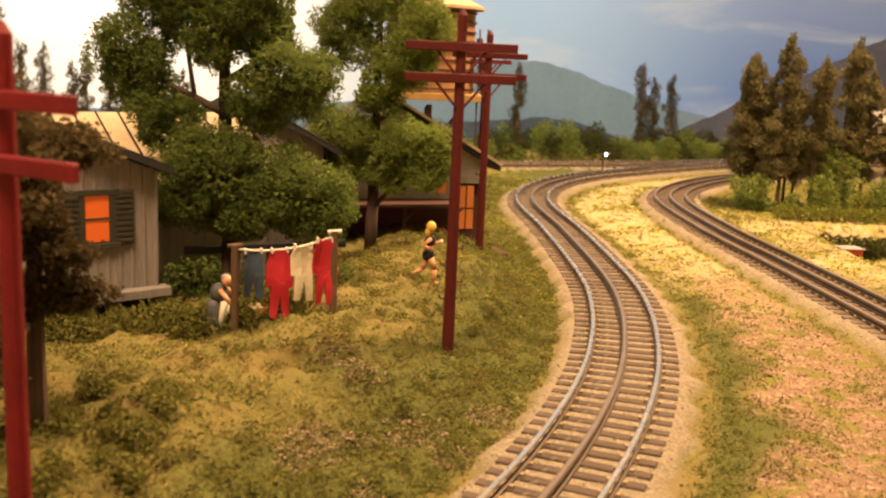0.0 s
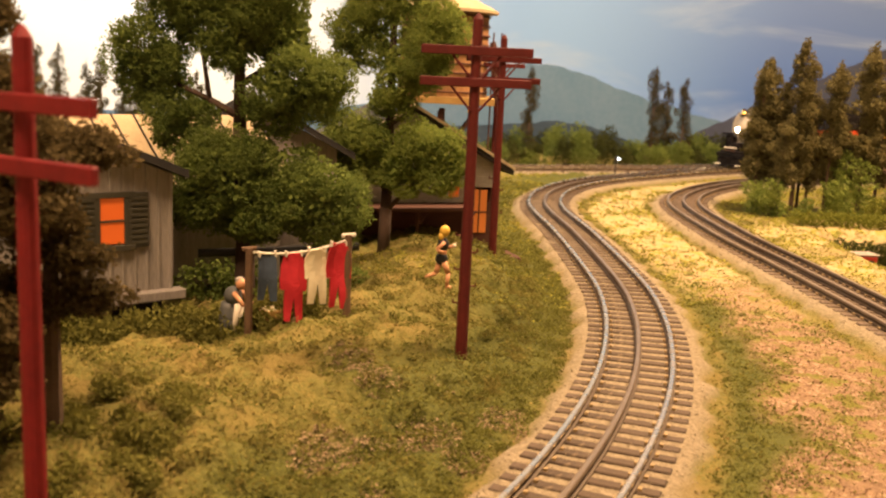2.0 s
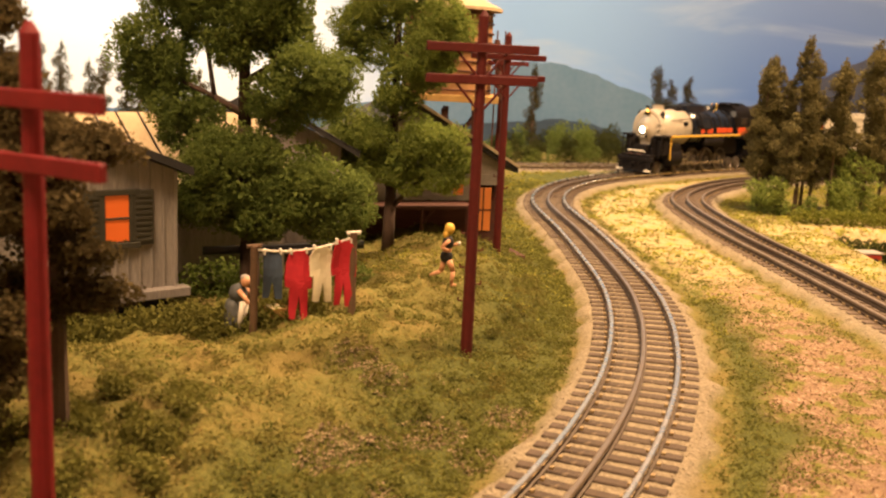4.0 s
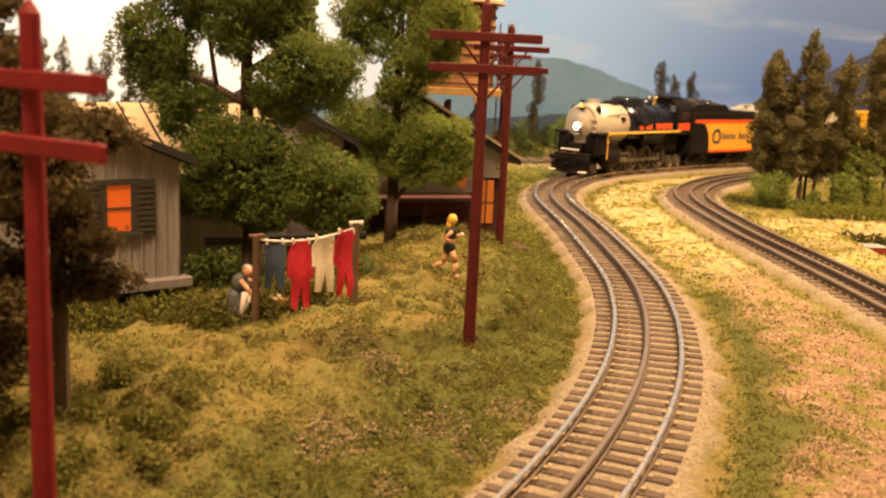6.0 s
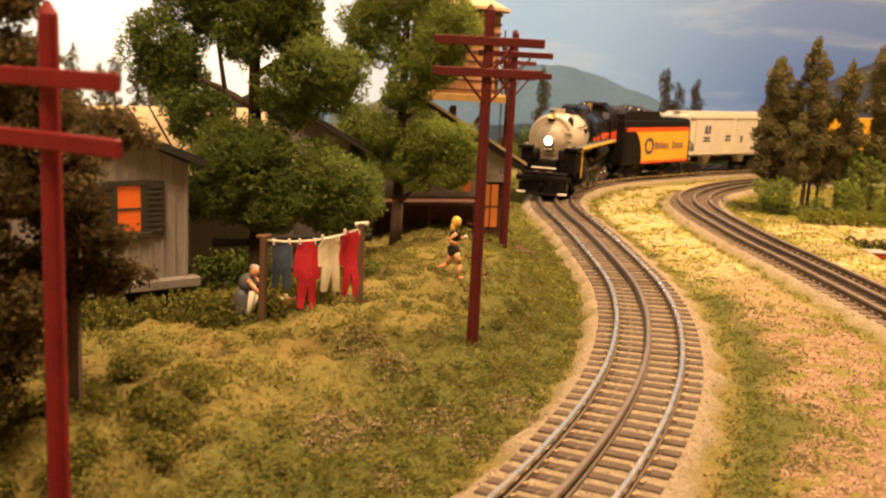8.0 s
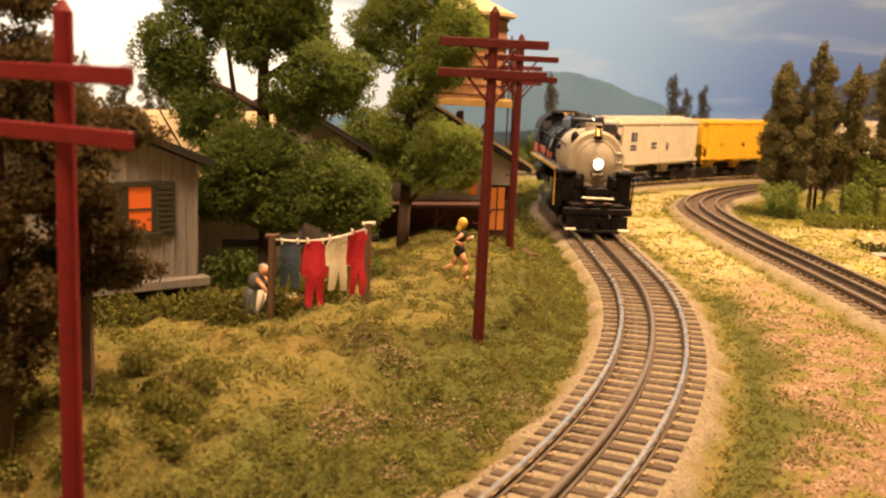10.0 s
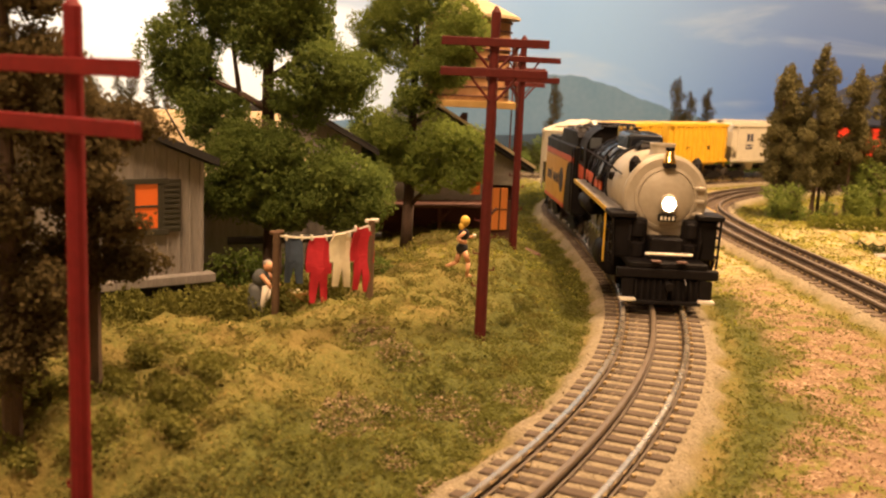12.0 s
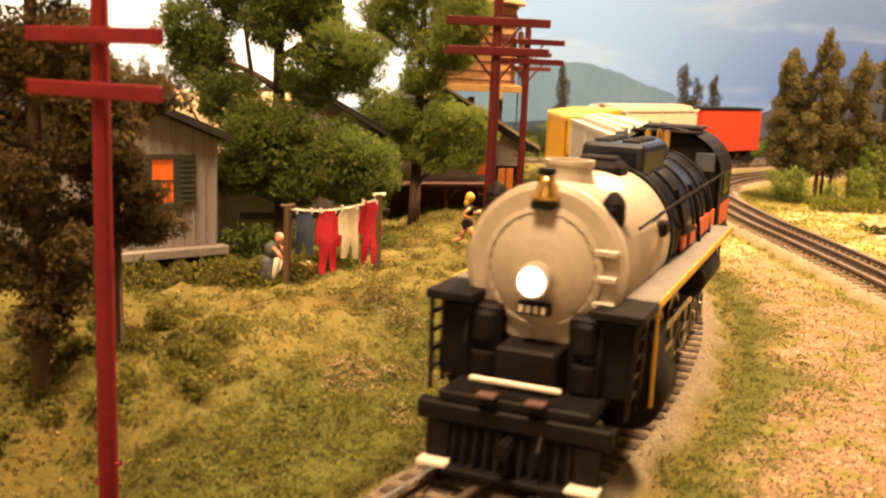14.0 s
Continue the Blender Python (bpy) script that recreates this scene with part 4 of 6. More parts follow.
def shed(name, label, m, w, d, eave, peak, wall, roof, roof_label, overhang=0.7, battens=0.6):
    h = thing(name, label, "house", m)
    bm = bmesh.new()
    extrude(bm, [(0, 0), (0, eave), (-w / 2, peak), (-w, eave), (-w, 0)], 0, 0.25)
    extrude(bm, [(0, 0), (0, eave), (-w / 2, peak), (-w, eave), (-w, 0)], d - 0.25, d)
    box(bm, -0.25, 0, 0.25, d - 0.25, 0, eave), box(bm, -w, -w + 0.25, 0.25, d - 0.25, 0, eave)
    part("wall", bm, wall, h)
    slope = (peak - eave) / (w / 2)
    k = 0
    while k * battens < w:
        x = -k * battens
        part("batten", bbox(x - 0.05, x + 0.05, -0.06, 0, 0, eave + slope * min(-x, w + x), 0.01), wall, h)
        k += 1
    bm = bmesh.new()
    for sx in (0, 1):
        o = [(overhang, eave - overhang * slope + 0.05), (-w / 2, peak + 0.05), (-w / 2, peak + 0.35), (overhang, eave - overhang * slope + 0.35)]
        if sx:
            o = [(-w - x, z) for x, z in o][::-1]
        extrude(bm, o, -overhang, d + overhang)
    r = part("roof", bm, roof, h, roof_label)
    for k in range(int(d + 2 * overhang) // 1 + 1):
        y = -overhang + k * 1.15
        if y > d + overhang:
            break
        for sx in (0, 1):
            bm = bmesh.new()
            a, b = Vector((overhang, y, eave - overhang * slope + 0.38)), Vector((-w / 2, y, peak + 0.38))
            if sx:
                a.x, b.x = -w - a.x, -w - b.x
            rod(bm, a, b, 0.05, 0.05, 5)
            part("roof_seam", bm, DARKROOF if roof is TANROOF else roof, r)
    return h


shed("shed", "grey board shed with tan seamed roof", at(-15.2, 58, 2.2, 130), 9, 13, 5.2, 8.0, BOARD, TANROOF, "tan seamed sheet roof")
shed("shed", "grey board shed with dark low-pitched roof", at(-7.4, 57.8, 2.2, 16), 9, 8, 6.4, 8.9, BOARD, DARKROOF, "dark felt roof", 1.0)


def brown_house():
    h = thing("station_house", "dark red-brown house with pale clapboard gable and orange door", "house", at(2.5, 67.5, 1.0, 20))
    w, d, eave, peak = 12.5, 9.0, 6.1, 9.6
    bm = bmesh.new()
    extrude(bm, [(0, 0), (0, 3.6), (-w, 3.6), (-w, 0)], 0, 0.25)
    box(bm, -0.25, 0, 0.25, d, 0, eave), box(bm, -w, -w + 0.25, 0.25, d, 0, eave), box(bm, -w + .25, -0.25, d - 0.25, d, 0, eave)
    part("lower_wall", bm, REDBROWN, h)
    slope = (peak - eave) / (w / 2)
    n = 17
    for k in range(n):
        z = 3.6 + k * (peak - 3.6) / n
        if z < 4.4 and k < 3:
            part("clapboard", bbox(-w, -2.0, -0.08 + 0.02 * (k % 2), 0.2, z, z + 0.40, 0.02), CLAP, h)
            continue
        x1 = 0 if z < eave else -(z - eave) / slope
        if x1 - 0.1 > -w / 2:
            part("clapboard", bbox(-w - x1, x1, -0.08 + 0.02 * (k % 2), 0.2, z, z + 0.40, 0.02), CLAP, h)
    bm = bmesh.new()
    for sx in (0, 1):
        o = [(1.0, eave - slope + 0.06), (-w / 2, peak + 0.06), (-w / 2, peak + 0.4), (1.0, eave - slope + 0.4)]
        if sx:
            o = [(-w - x, z) for x, z in o][::-1]
        extrude(bm, o, -0.8, d + 0.8)
    r = part("roof", bm, DARKROOF, h, "dark shingled roof")
    bm = bmesh.new()
    for sx in (0, 1):
        o = [(1.05, eave - 1.05 * slope + 0.42), (-w / 2, peak + 0.42), (-w / 2, peak + 0.62), (1.05, eave - 1.05 * slope + 0.62)]
        if sx:
            o = [(-w - x, z) for x, z in o][::-1]
        extrude(bm, o, -0.95, -0.6)
    part("bargeboard", bm, CREAM, r, "cream edge of the roof")
    d1 = part("door", bbox(-1.75, -0.6, -0.12, 0.0, 1.5, 4.5, 0.02), glow("lit_orange_door", (0.62, 0.19, 0.035), 0.12), h, "orange lit double door")
    part("door_stile", bbox(-1.23, -1.13, -0.18, -0.12, 1.5, 4.5, 0.02), REDBROWN, d1)
    part("door_rail", bbox(-1.75, -0.6, -0.17, -0.12, 2.9, 3.0, 0.02), REDBROWN, d1)
    part("window", bbox(-3.4, -2.7, -0.14, 0, 4.0, 5.0, 0.02), AMBER, h, "small lit orange window")
    part("platform", bbox(-w, 1.6, -1.6, d, -0.6, 0.0, 0.05), REDBROWN, h, "dark plank porch floor")
    part("porch_roof", bbox(-w + 1, -2.6, -2.2, 0, 3.3, 3.6, 0.05), REDBROWN, h)
    for x in (-w + 1.3, -6.2, -3.0):
        bm = bmesh.new()
        rod(bm, (x, -2.0, 0), (x, -2.0, 3.3), 0.13, 0.13, 8)
        rod(bm, (x, -2.0, 2.3), (x + 0.9, -2.0, 3.3), 0.09, 0.09, 6)
        part("porch_post", bm, REDBROWN, h)


brown_house()


def water_tower():
    t = thing("water_tower", "wooden water tower with orange-brown tank and conical roof", "water tower", at(-1.9, 89, 0.8))
    R = 4.0
    bm = bmesh.new()
    lathe(bm, [(R, 10.4), (R * 0.97, 17.7)], n=40)
    tank = part("tank", bm, TANK, t)
    for k in range(9):
        bm = bmesh.new()
        z = 10.7 + k * 0.82
        lathe(bm, [(R + 0.02, z), (R + 0.07, z + 0.03), (R + 0.07, z + 0.11), (R + 0.02, z + 0.14)], n=40)
        part("hoop", bm, REDBROWN, tank)
    bm = bmesh.new()
    lathe(bm, [(R + 0.7, 17.6), (R + 0.7, 17.85), (0.3, 19.9), (0.05, 20.1)], n=24)
    part("roof", bm, TANROOF, t, "tan conical roof")
    for k in range(9):
        y = -R + k * R / 4
        part("deck_beam", bbox(-R - 0.6, R + 0.6, y - 0.22, y + 0.22, 9.75, 10.35, 0.03), OCHRE, t)
    for sx in (-1, 1):
        part("girder", bbox(sx * 2.6 - 0.25, sx * 2.6 + 0.25, -R - 0.3, R + 0.3, 9.1, 9.7, 0.03), OCHRE, t)
    for x in (-2.7, 0, 2.7):
        for y in (-2.7, 2.7):
            part("leg", bbox(x - 0.28, x + 0.28, y - 0.28, y + 0.28, -0.4, 9.1, 0.03), REDBROWN, t)
    for y in (-2.8, 2.8):
        for a, b in (((-2.7, 1), (2.7, 8.5)), ((2.7, 1), (-2.7, 8.5))):
            bm = bmesh.new()
            rod(bm, (a[0], y, a[1]), (b[0], y, b[1]), 0.12, 0.12, 6)
            part("brace", bm, REDBROWN, t)
    bm = bmesh.new()
    rod(bm, (R + 0.3, -1, 15.2), (R + 0.9, -1.2, 10), 0.28, 0.28, 10)
    part("spout", bm, REDBROWN, t)
    for k in range(2):
        bm = bmesh.new()
        rod(bm, (R + 0.3 + k * 0.7, -1.8, 0), (R + 0.3 + k * 0.7, -1.8, 16), 0.07, 0.07, 6)
        part("ladder_rail", bm, REDBROWN, t)


water_tower()


# ---------------------------------------------------------------- clothes line, figures, small things
POSTWOOD = mat("old_post_wood", (0.13, 0.075, 0.04), (0.085, 0.05, 0.028), 0.85)
CLOTH_RED = mat("red_cloth", (0.46, 0.018, 0.030), (0.36, 0.012, 0.022), 0.75, fine=400, bump=0.3)
CLOTH_WHITE = mat("cream_cloth", (0.68, 0.62, 0.44), (0.58, 0.52, 0.36), 0.8, fine=400, bump=0.3)
CLOTH_BLUE = mat("blue_denim", (0.05, 0.075, 0.115), (0.035, 0.05, 0.08), 0.85, fine=400, bump=0.3)
STRING = mat("white_string", (0.66, 0.62, 0.52), rough=0.8, bump=0)
PA, PB = Vector((-8.75, 40.3, 1.7)), Vector((-4.75, 41.9, 2.4))


def garment(label, u, w, h, material, legs=True, arms=False, waist=1.0):
    """A flat-hung piece of washing of its own thickness, pegged to the line at the share u of its span."""
    a, b = PA + Vector((0, 0, 4.0)), PB + Vector((0, 0, 3.75))
    c = a.lerp(b, u)
    c.z -= 0.55 * 4 * u * (1 - u) * 0.55
    ang = math.degrees(math.atan2(b.y - a.y, b.x - a.x))
    k = w / 2
    o = [(-k * 0.55, 0), (k * 0.55, 0)]
    if arms:
        o += [(k * 0.86, -h * 0.06), (k * 1.12, -h * 0.18), (k * 1.28, -h * 0.40), (k * 1.22, -h * 0.53), (k * 0.95, -h * 0.54)]
    else:
        o += [(k * 0.8, -h * 0.1)]
    o += [(k * waist * 0.86, -h * 0.5), (k * 0.9, -h), (k * 0.34, -h), (k * 0.05, -h * 0.62), (-k * 0.3, -h * 0.97), (-k * 0.82, -h * 0.97), (-k * waist * 0.8, -h * 0.5)]
    if arms:
        o += [(-k * 0.92, -h * 0.52), (-k * 1.2, -h * 0.51), (-k * 1.26, -h * 0.38), (-k * 1.1, -h * 0.18), (-k * 0.84, -h * 0.06)]
    else:
        o += [(-k * 0.8, -h * 0.1)]
    bm = bmesh.new()
    extrude(bm, o, -0.09, 0.09)
    bmesh.ops.triangulate(bm, faces=[f for f in bm.faces if len(f.verts) > 4])
    bmesh.ops.subdivide_edges(bm, edges=bm.edges[:], cuts=2, use_grid_fill=True)
    for v in bm.verts:
        v.co.y += 0.10 * math.sin(v.co.x * 4.2 + u * 9) + 0.05 * math.sin(v.co.z * 2.7 + u * 5)
    ob = part("garment", bm, material)
    ob.matrix_world = at(c.x, c.y, c.z, ang)
    tagged(ob, label, "clothing", "washing on the line")
    for sx in (-0.4, 0.4):
        part("clothes_peg", bbox(sx * w * 0.9 - 0.04, sx * w * 0.9 + 0.04, -0.13, 0.13, -0.14, 0.1, 0.01), STRING, ob)


def clothes_line():
    for p, h, lab in ((PA, 4.15, "plain brown clothes-line post"), (PB, 3.95, "brown clothes-line post with pale cap")):
        post = thing("clothes_post", lab, "post", at(p.x, p.y, p.z - 0.3), "clothes-line posts")
        bm = bmesh.new()
        rod(bm, (0, 0, 0), (0, 0, h + 0.3), 0.18, 0.16, 9)
        part("shaft", bm, POSTWOOD, post)
        bm = bmesh.new()
        rod(bm, (-0.3, 0, h + 0.25), (0.3, 0.1, h + 0.3), 0.1, 0.1, 7)
        part("cap", bm, STRING if p is PB else POSTWOOD, post)
    a, b = PA + Vector((0, 0, 4.0)), PB + Vector((0, 0, 3.75))
    pts = []
    for i in range(17):
        u = i / 16
        c = a.lerp(b, u)
        c.z -= 0.55 * 4 * u * (1 - u) * 0.55
        pts.append(c)
    bm = chain(bmesh.new(), pts, 0.055)
    tagged(part("clothes_line", bm, STRING), "white cord strung between two posts", "clothes line")
    garment("faded blue denim overalls hung on the line", 0.18, 0.95, 2.1, CLOTH_BLUE)
    garment("bright red long underwear hung on the line", 0.44, 0.92, 3.1, CLOTH_RED, arms=True)
    garment("cream long johns hung on the line", 0.68, 1.0, 2.45, CLOTH_WHITE, arms=True)
    garment("bright red long underwear beside the post", 0.90, 0.88, 2.95, CLOTH_RED, arms=True)


clothes_line()

SKIN = mat("figurine_flesh_paint", (0.58, 0.30, 0.16), (0.5, 0.25, 0.13), 0.55, bump=0)
YELLOW = mat("figurine_yellow_paint", (0.62, 0.40, 0.06), (0.55, 0.34, 0.05), 0.55, bump=0)
BLACKP = mat("figurine_black_paint", (0.018, 0.018, 0.020), (0.012, 0.012, 0.014), 0.4, bump=0)
GREYP = mat("figurine_grey_paint", (0.085, 0.09, 0.09), (0.06, 0.065, 0.065), 0.6, bump=0)
WHITEP = mat("figurine_white_paint", (0.62, 0.57, 0.47), (0.54, 0.49, 0.40), 0.6, bump=0)


def runner_figurine(m):
    bm = bmesh.new()
    ball(bm, (0.05, 0, 3.0), 0.27, 2, (1, 0.95, 1.15), mi=1)
    ball(bm, (-0.12, 0.0, 2.72), 0.2, 2, (0.8, 0.9, 1.2), mi=1)
    ball(bm, (0, 0, 2.28), 0.36, 2, (0.85, 0.7, 1.05), mi=2)
    ball(bm, (-0.02, 0, 1.9), 0.27, 2, (0.9, 0.75, 0.9))
    ball(bm, (-0.05, 0, 1.55), 0.36, 2, (0.95, 0.8, 0.95), mi=2)
    for a, b, r0, r1 in (((0, -0.25, 2.45), (-0.42, -0.35, 2.1), 0.11, 0.09), ((-0.42, -0.35, 2.1), (-0.1, -0.4, 1.95), 0.09, 0.08), ((0, 0.25, 2.45), (0.3, 0.35, 2.05), 0.11, 0.09), ((0.3, 0.35, 2.05), (0.62, 0.3, 2.15), 0.09, 0.08),
                         ((0.05, -0.12, 1.4), (0.3, -0.12, 0.8), 0.17, 0.13), ((0.3, -0.12, 0.8), (0.25, -0.12, 0.1), 0.13, 0.09), ((-0.1, 0.12, 1.4), (-0.3, 0.12, 0.75), 0.17, 0.13), ((-0.3, 0.12, 0.75), (-0.85, 0.12, 0.55), 0.13, 0.09),
                         ((0.2, -0.12, 0.08), (0.5, -0.12, 0.06), 0.1, 0.07)):
        rod(bm, a, b, r0, r1, 8)
    rod(bm, (0.6, 0.3, 2.15), (0.75, 0.3, 2.2), 0.12, 0.1, 8, mi=3)
    ob = part("runner_figurine", bm, [SKIN, YELLOW, BLACKP, WHITEP], smooth=True)
    ob.matrix_world = m
    tagged(ob, "small painted plastic runner figurine on the grass", "figurine")


def washer_figurine(m):
    bm = bmesh.new()
    lathe(bm, [(0.55, 0), (0.52, 0.5), (0.36, 1.3), (0.3, 1.55)], n=14, mi=1)
    ball(bm, (0.22, 0, 1.85), 0.42, 2, (1.0, 0.85, 1.05), mi=1)
    ball(bm, (0.62, -0.05, 2.42), 0.24, 2, (1, 0.95, 1.1))
    ball(bm, (0.54, 0.0, 2.55), 0.22, 2, (1, 1, 0.8), mi=3)
    rod(bm, (0.4, -0.28, 2.05), (0.95, -0.4, 1.55), 0.11, 0.09, 8)
    rod(bm, (0.4, 0.28, 2.05), (1.0, 0.3, 1.5), 0.11, 0.09, 8)
    box(bm, 0.26, 0.42, -0.3, 0.3, 0.05, 1.6, Matrix.Rotation(0.12, 4, "Y"), 2)
    ob = part("washing_figurine", bm, [SKIN, GREYP, WHITEP, BOARD], smooth=True)
    ob.matrix_world = m
    tagged(ob, "small painted plastic figurine in grey dress and apron", "figurine")


runner_figurine(at(-0.7, 49.5, 2.45, 15))
washer_figurine(at(-9.75, 40.9, ground_height(-9.75, 40.9) - 0.05, -15))


def wash_tub(m):
    tub = thing("wash_tub", "wooden wash tub with white laundry on a bench", "tub", m)
    bm = bmesh.new()
    lathe(bm, [(0.42, 0.75), (0.52, 1.45), (0.46, 1.45), (0.40, 1.2), (0.02, 1.2)], n=16)
    part("tub", bm, OCHRE, tub)
    bm = bmesh.new()
    ball(bm, (0, 0, 1.35), 0.4, 2, (1, 1, 0.5), 0.4, 3)
    part("laundry", bm, CLOTH_WHITE, tub, "heap of white laundry")
    part("bench_top", bbox(-0.6, 1.4, -0.4, 0.4, 0.62, 0.75, 0.03), POSTWOOD, tub)
    for x in (-0.45, 1.2):
        part("bench_leg", bbox(x - 0.08, x + 0.08, -0.3, 0.3, -0.3, 0.62, 0.02), POSTWOOD, tub)
    bm = bmesh.new()
    ball(bm, (0.95, 0, 0.9), 0.32, 2, (1.1, 1, 0.5), 0.4, 5)
    part("folded_cloth", bm, CLOTH_WHITE, tub)


wash_tub(at(-8.0, 41.2, 1.6, 15))

bm = chain(bmesh.new(), [(-12.5, 46.2, 4.3), (-9, 47.4, 4.4), (-5.0, 48.8, 4.55)], 0.22, 8)
tagged(part("fence_rail", bm, BLACKP), "long dark rail lying behind the washing", "rail")


def signal(m):
    s = thing("dwarf_signal", "small trackside signal with white lamp", "signal", m)
    bm = bmesh.new()
    rod(bm, (0, 0, -0.2), (0, 0, 2.6), 0.1, 0.1, 8)
    part("post", bm, BLACKP, s)
    part("head", bbox(-0.15, 0.5, -0.2, 0.2, 2.1, 2.7, 0.05), BLACKP, s)
    bm = bmesh.new()
    ball(bm, (0.35, -0.2, 2.4), 0.2, 2)
    part("lens", bm, glow("signal_lamp", (0.75, 0.92, 1.0), 6.0), s, "glowing white lens")


signal(at(20.8, 130.5, 0.3))


def car_body(m):
    c = thing("parked_wagon", "small red and white wagon in the hollow", "wagon", m)
    part("body", bbox(-2.0, 2.0, -0.8, 0.8, 0.3, 1.0, 0.15), mat("red_paint", (0.4, 0.03, 0.03), rough=0.4), c)
    part("rim", bbox(-2.1, 2.1, -0.9, 0.9, 1.0, 1.15, 0.05), BOARD, c)
    for x in (-1.3, 1.3):
        bm = bmesh.new()
        rod(bm, (x, -0.9, 0.3), (x, 0.9, 0.3), 0.35, 0.35, 12)
        part("wheels", bm, BLACKP, c)


# Made-up shrubs: their dark leaves give the hollow its shaded look.
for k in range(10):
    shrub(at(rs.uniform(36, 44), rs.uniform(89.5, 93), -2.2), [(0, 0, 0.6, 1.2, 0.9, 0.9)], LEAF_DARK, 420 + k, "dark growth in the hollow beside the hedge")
car_body(at(36.4, 88.5, -2.4, 10))


# ---------------------------------------------------------------- the train; local x points ahead, z = 0 on the rails
BLACK = mat("loco_black", (0.008, 0.007, 0.007), (0.013, 0.011, 0.011), 0.5, fine=300, bump=0.05, spec=0.07)
NAVY = mat("boiler_dark_blue", (0.010, 0.013, 0.021), (0.006, 0.008, 0.014), 0.22, fine=300, bump=0.02, spec=0.6)
SMOKE = mat("smokebox_light_grey", (0.42, 0.37, 0.29), (0.35, 0.31, 0.24), 0.42, 0.15, fine=400, bump=0.06)
BRASS = mat("polished_brass", (0.80, 0.55, 0.18), (0.7, 0.46, 0.14), 0.2, 1.0, bump=0)
YEL = mat("train_yellow", (0.62, 0.33, 0.03), (0.54, 0.28, 0.025), 0.4, bump=0.03, fine=200)
ORANGE = mat("train_vermilion", (0.56, 0.075, 0.02), (0.48, 0.06, 0.016), 0.4, bump=0.03, fine=200)
STRIPE = mat("yellow_edge_stripe", (0.66, 0.42, 0.05), (0.6, 0.36, 0.04), 0.45, bump=0)
WHITE = mat("train_white_trim", (0.72, 0.68, 0.58), (0.64, 0.6, 0.5), 0.45, bump=0)
HOPWHITE = mat("hopper_pale_grey", (0.50, 0.46, 0.36), (0.42, 0.38, 0.30), 0.5, fine=300, dirt=(0.3, 0.25, 0.17), dirt_at=0.66)
HOPYEL = mat("hopper_yellow", (0.60, 0.36, 0.025), (0.52, 0.30, 0.02), 0.45, fine=300, dirt=(0.33, 0.2, 0.04), dirt_at=0.66)
CABRED = mat("caboose_red", (0.58, 0.045, 0.02), (0.5, 0.035, 0.018), 0.45, fine=300)
WHEEL = mat("wheel_steel", (0.16, 0.14, 0.12), (0.11, 0.095, 0.08), 0.35, 0.8, bump=0)
RODS = mat("bright_side_rod", (0.55, 0.52, 0.47), (0.45, 0.42, 0.38), 0.28, 1.0, bump=0)
COAL = mat("coal", (0.014, 0.013, 0.013), (0.028, 0.026, 0.024), 0.3, spec=0.6)
HEAD = glow("headlight_bulb", (1.0, 0.86, 0.62), 26.0)
BLUELETTER = mat("dark_blue_lettering", (0.03, 0.035, 0.07), rough=0.5, bump=0)

Y_AXIS = Matrix.Rotation(math.radians(90), 4, "X")


def wheel_mesh(r, width=0.3, spokes=0):
    bm = bmesh.new()
    if spokes:
        lathe(bm, [(r * 0.86, -width / 2), (r * 1.08, -width / 2), (r * 1.08, -width / 2 + 0.05), (r, -width / 2 + 0.08), (r, width / 2), (r * 0.86, width / 2), (r * 0.86, -width / 2 + 0.01)], "y", 32)
    else:
        lathe(bm, [(r * 1.12, -width / 2), (r * 1.12, -width / 2 + 0.06), (r, -width / 2 + 0.09), (r * 0.98, width / 2), (r * 0.8, width / 2), (r * 0.72, width / 2 - 0.08), (r * 0.3, width / 2 - 0.06), (r * 0.25, width / 2 + 0.05)], "y", 24)
    return bm


def spoked_wheel(parent, r, width, spokes):
    w = part("driving_wheel", wheel_mesh(r, width, spokes), WHEEL, parent, "spoked driving wheel")
    bm = bmesh.new()
    lathe(bm, [(r * 0.28, -width / 2), (r * 0.28, width / 2)], "y", 16)
    part("hub", bm, WHEEL, w)
    for k in range(spokes):
        a = 2 * math.pi * k / spokes
        bm = bmesh.new()
        rod(bm, (math.cos(a) * r * 0.2, 0, math.sin(a) * r * 0.2), (math.cos(a) * r * 0.9, 0, math.sin(a) * r * 0.9), 0.07, 0.055, 5)
        part("spoke", bm, WHEEL, w)
    bm = bmesh.new()
    lathe(bm, [(r * 0.17, -width * 0.6), (r * 0.17, width * 0.75)], "y", 10, Matrix.Translation((r * 0.45, 0, 0)))
    part("crank_pin", bm, RODS, w)
    bm = bmesh.new()
    extrude(bm, [(math.cos(a) * r * 0.88, math.sin(a) * r * 0.88) for a in np.linspace(2.3, 4.0, 8)], -width / 2, width / 2 - 0.02)
    part("counterweight", bm, WHEEL, w)
    return w


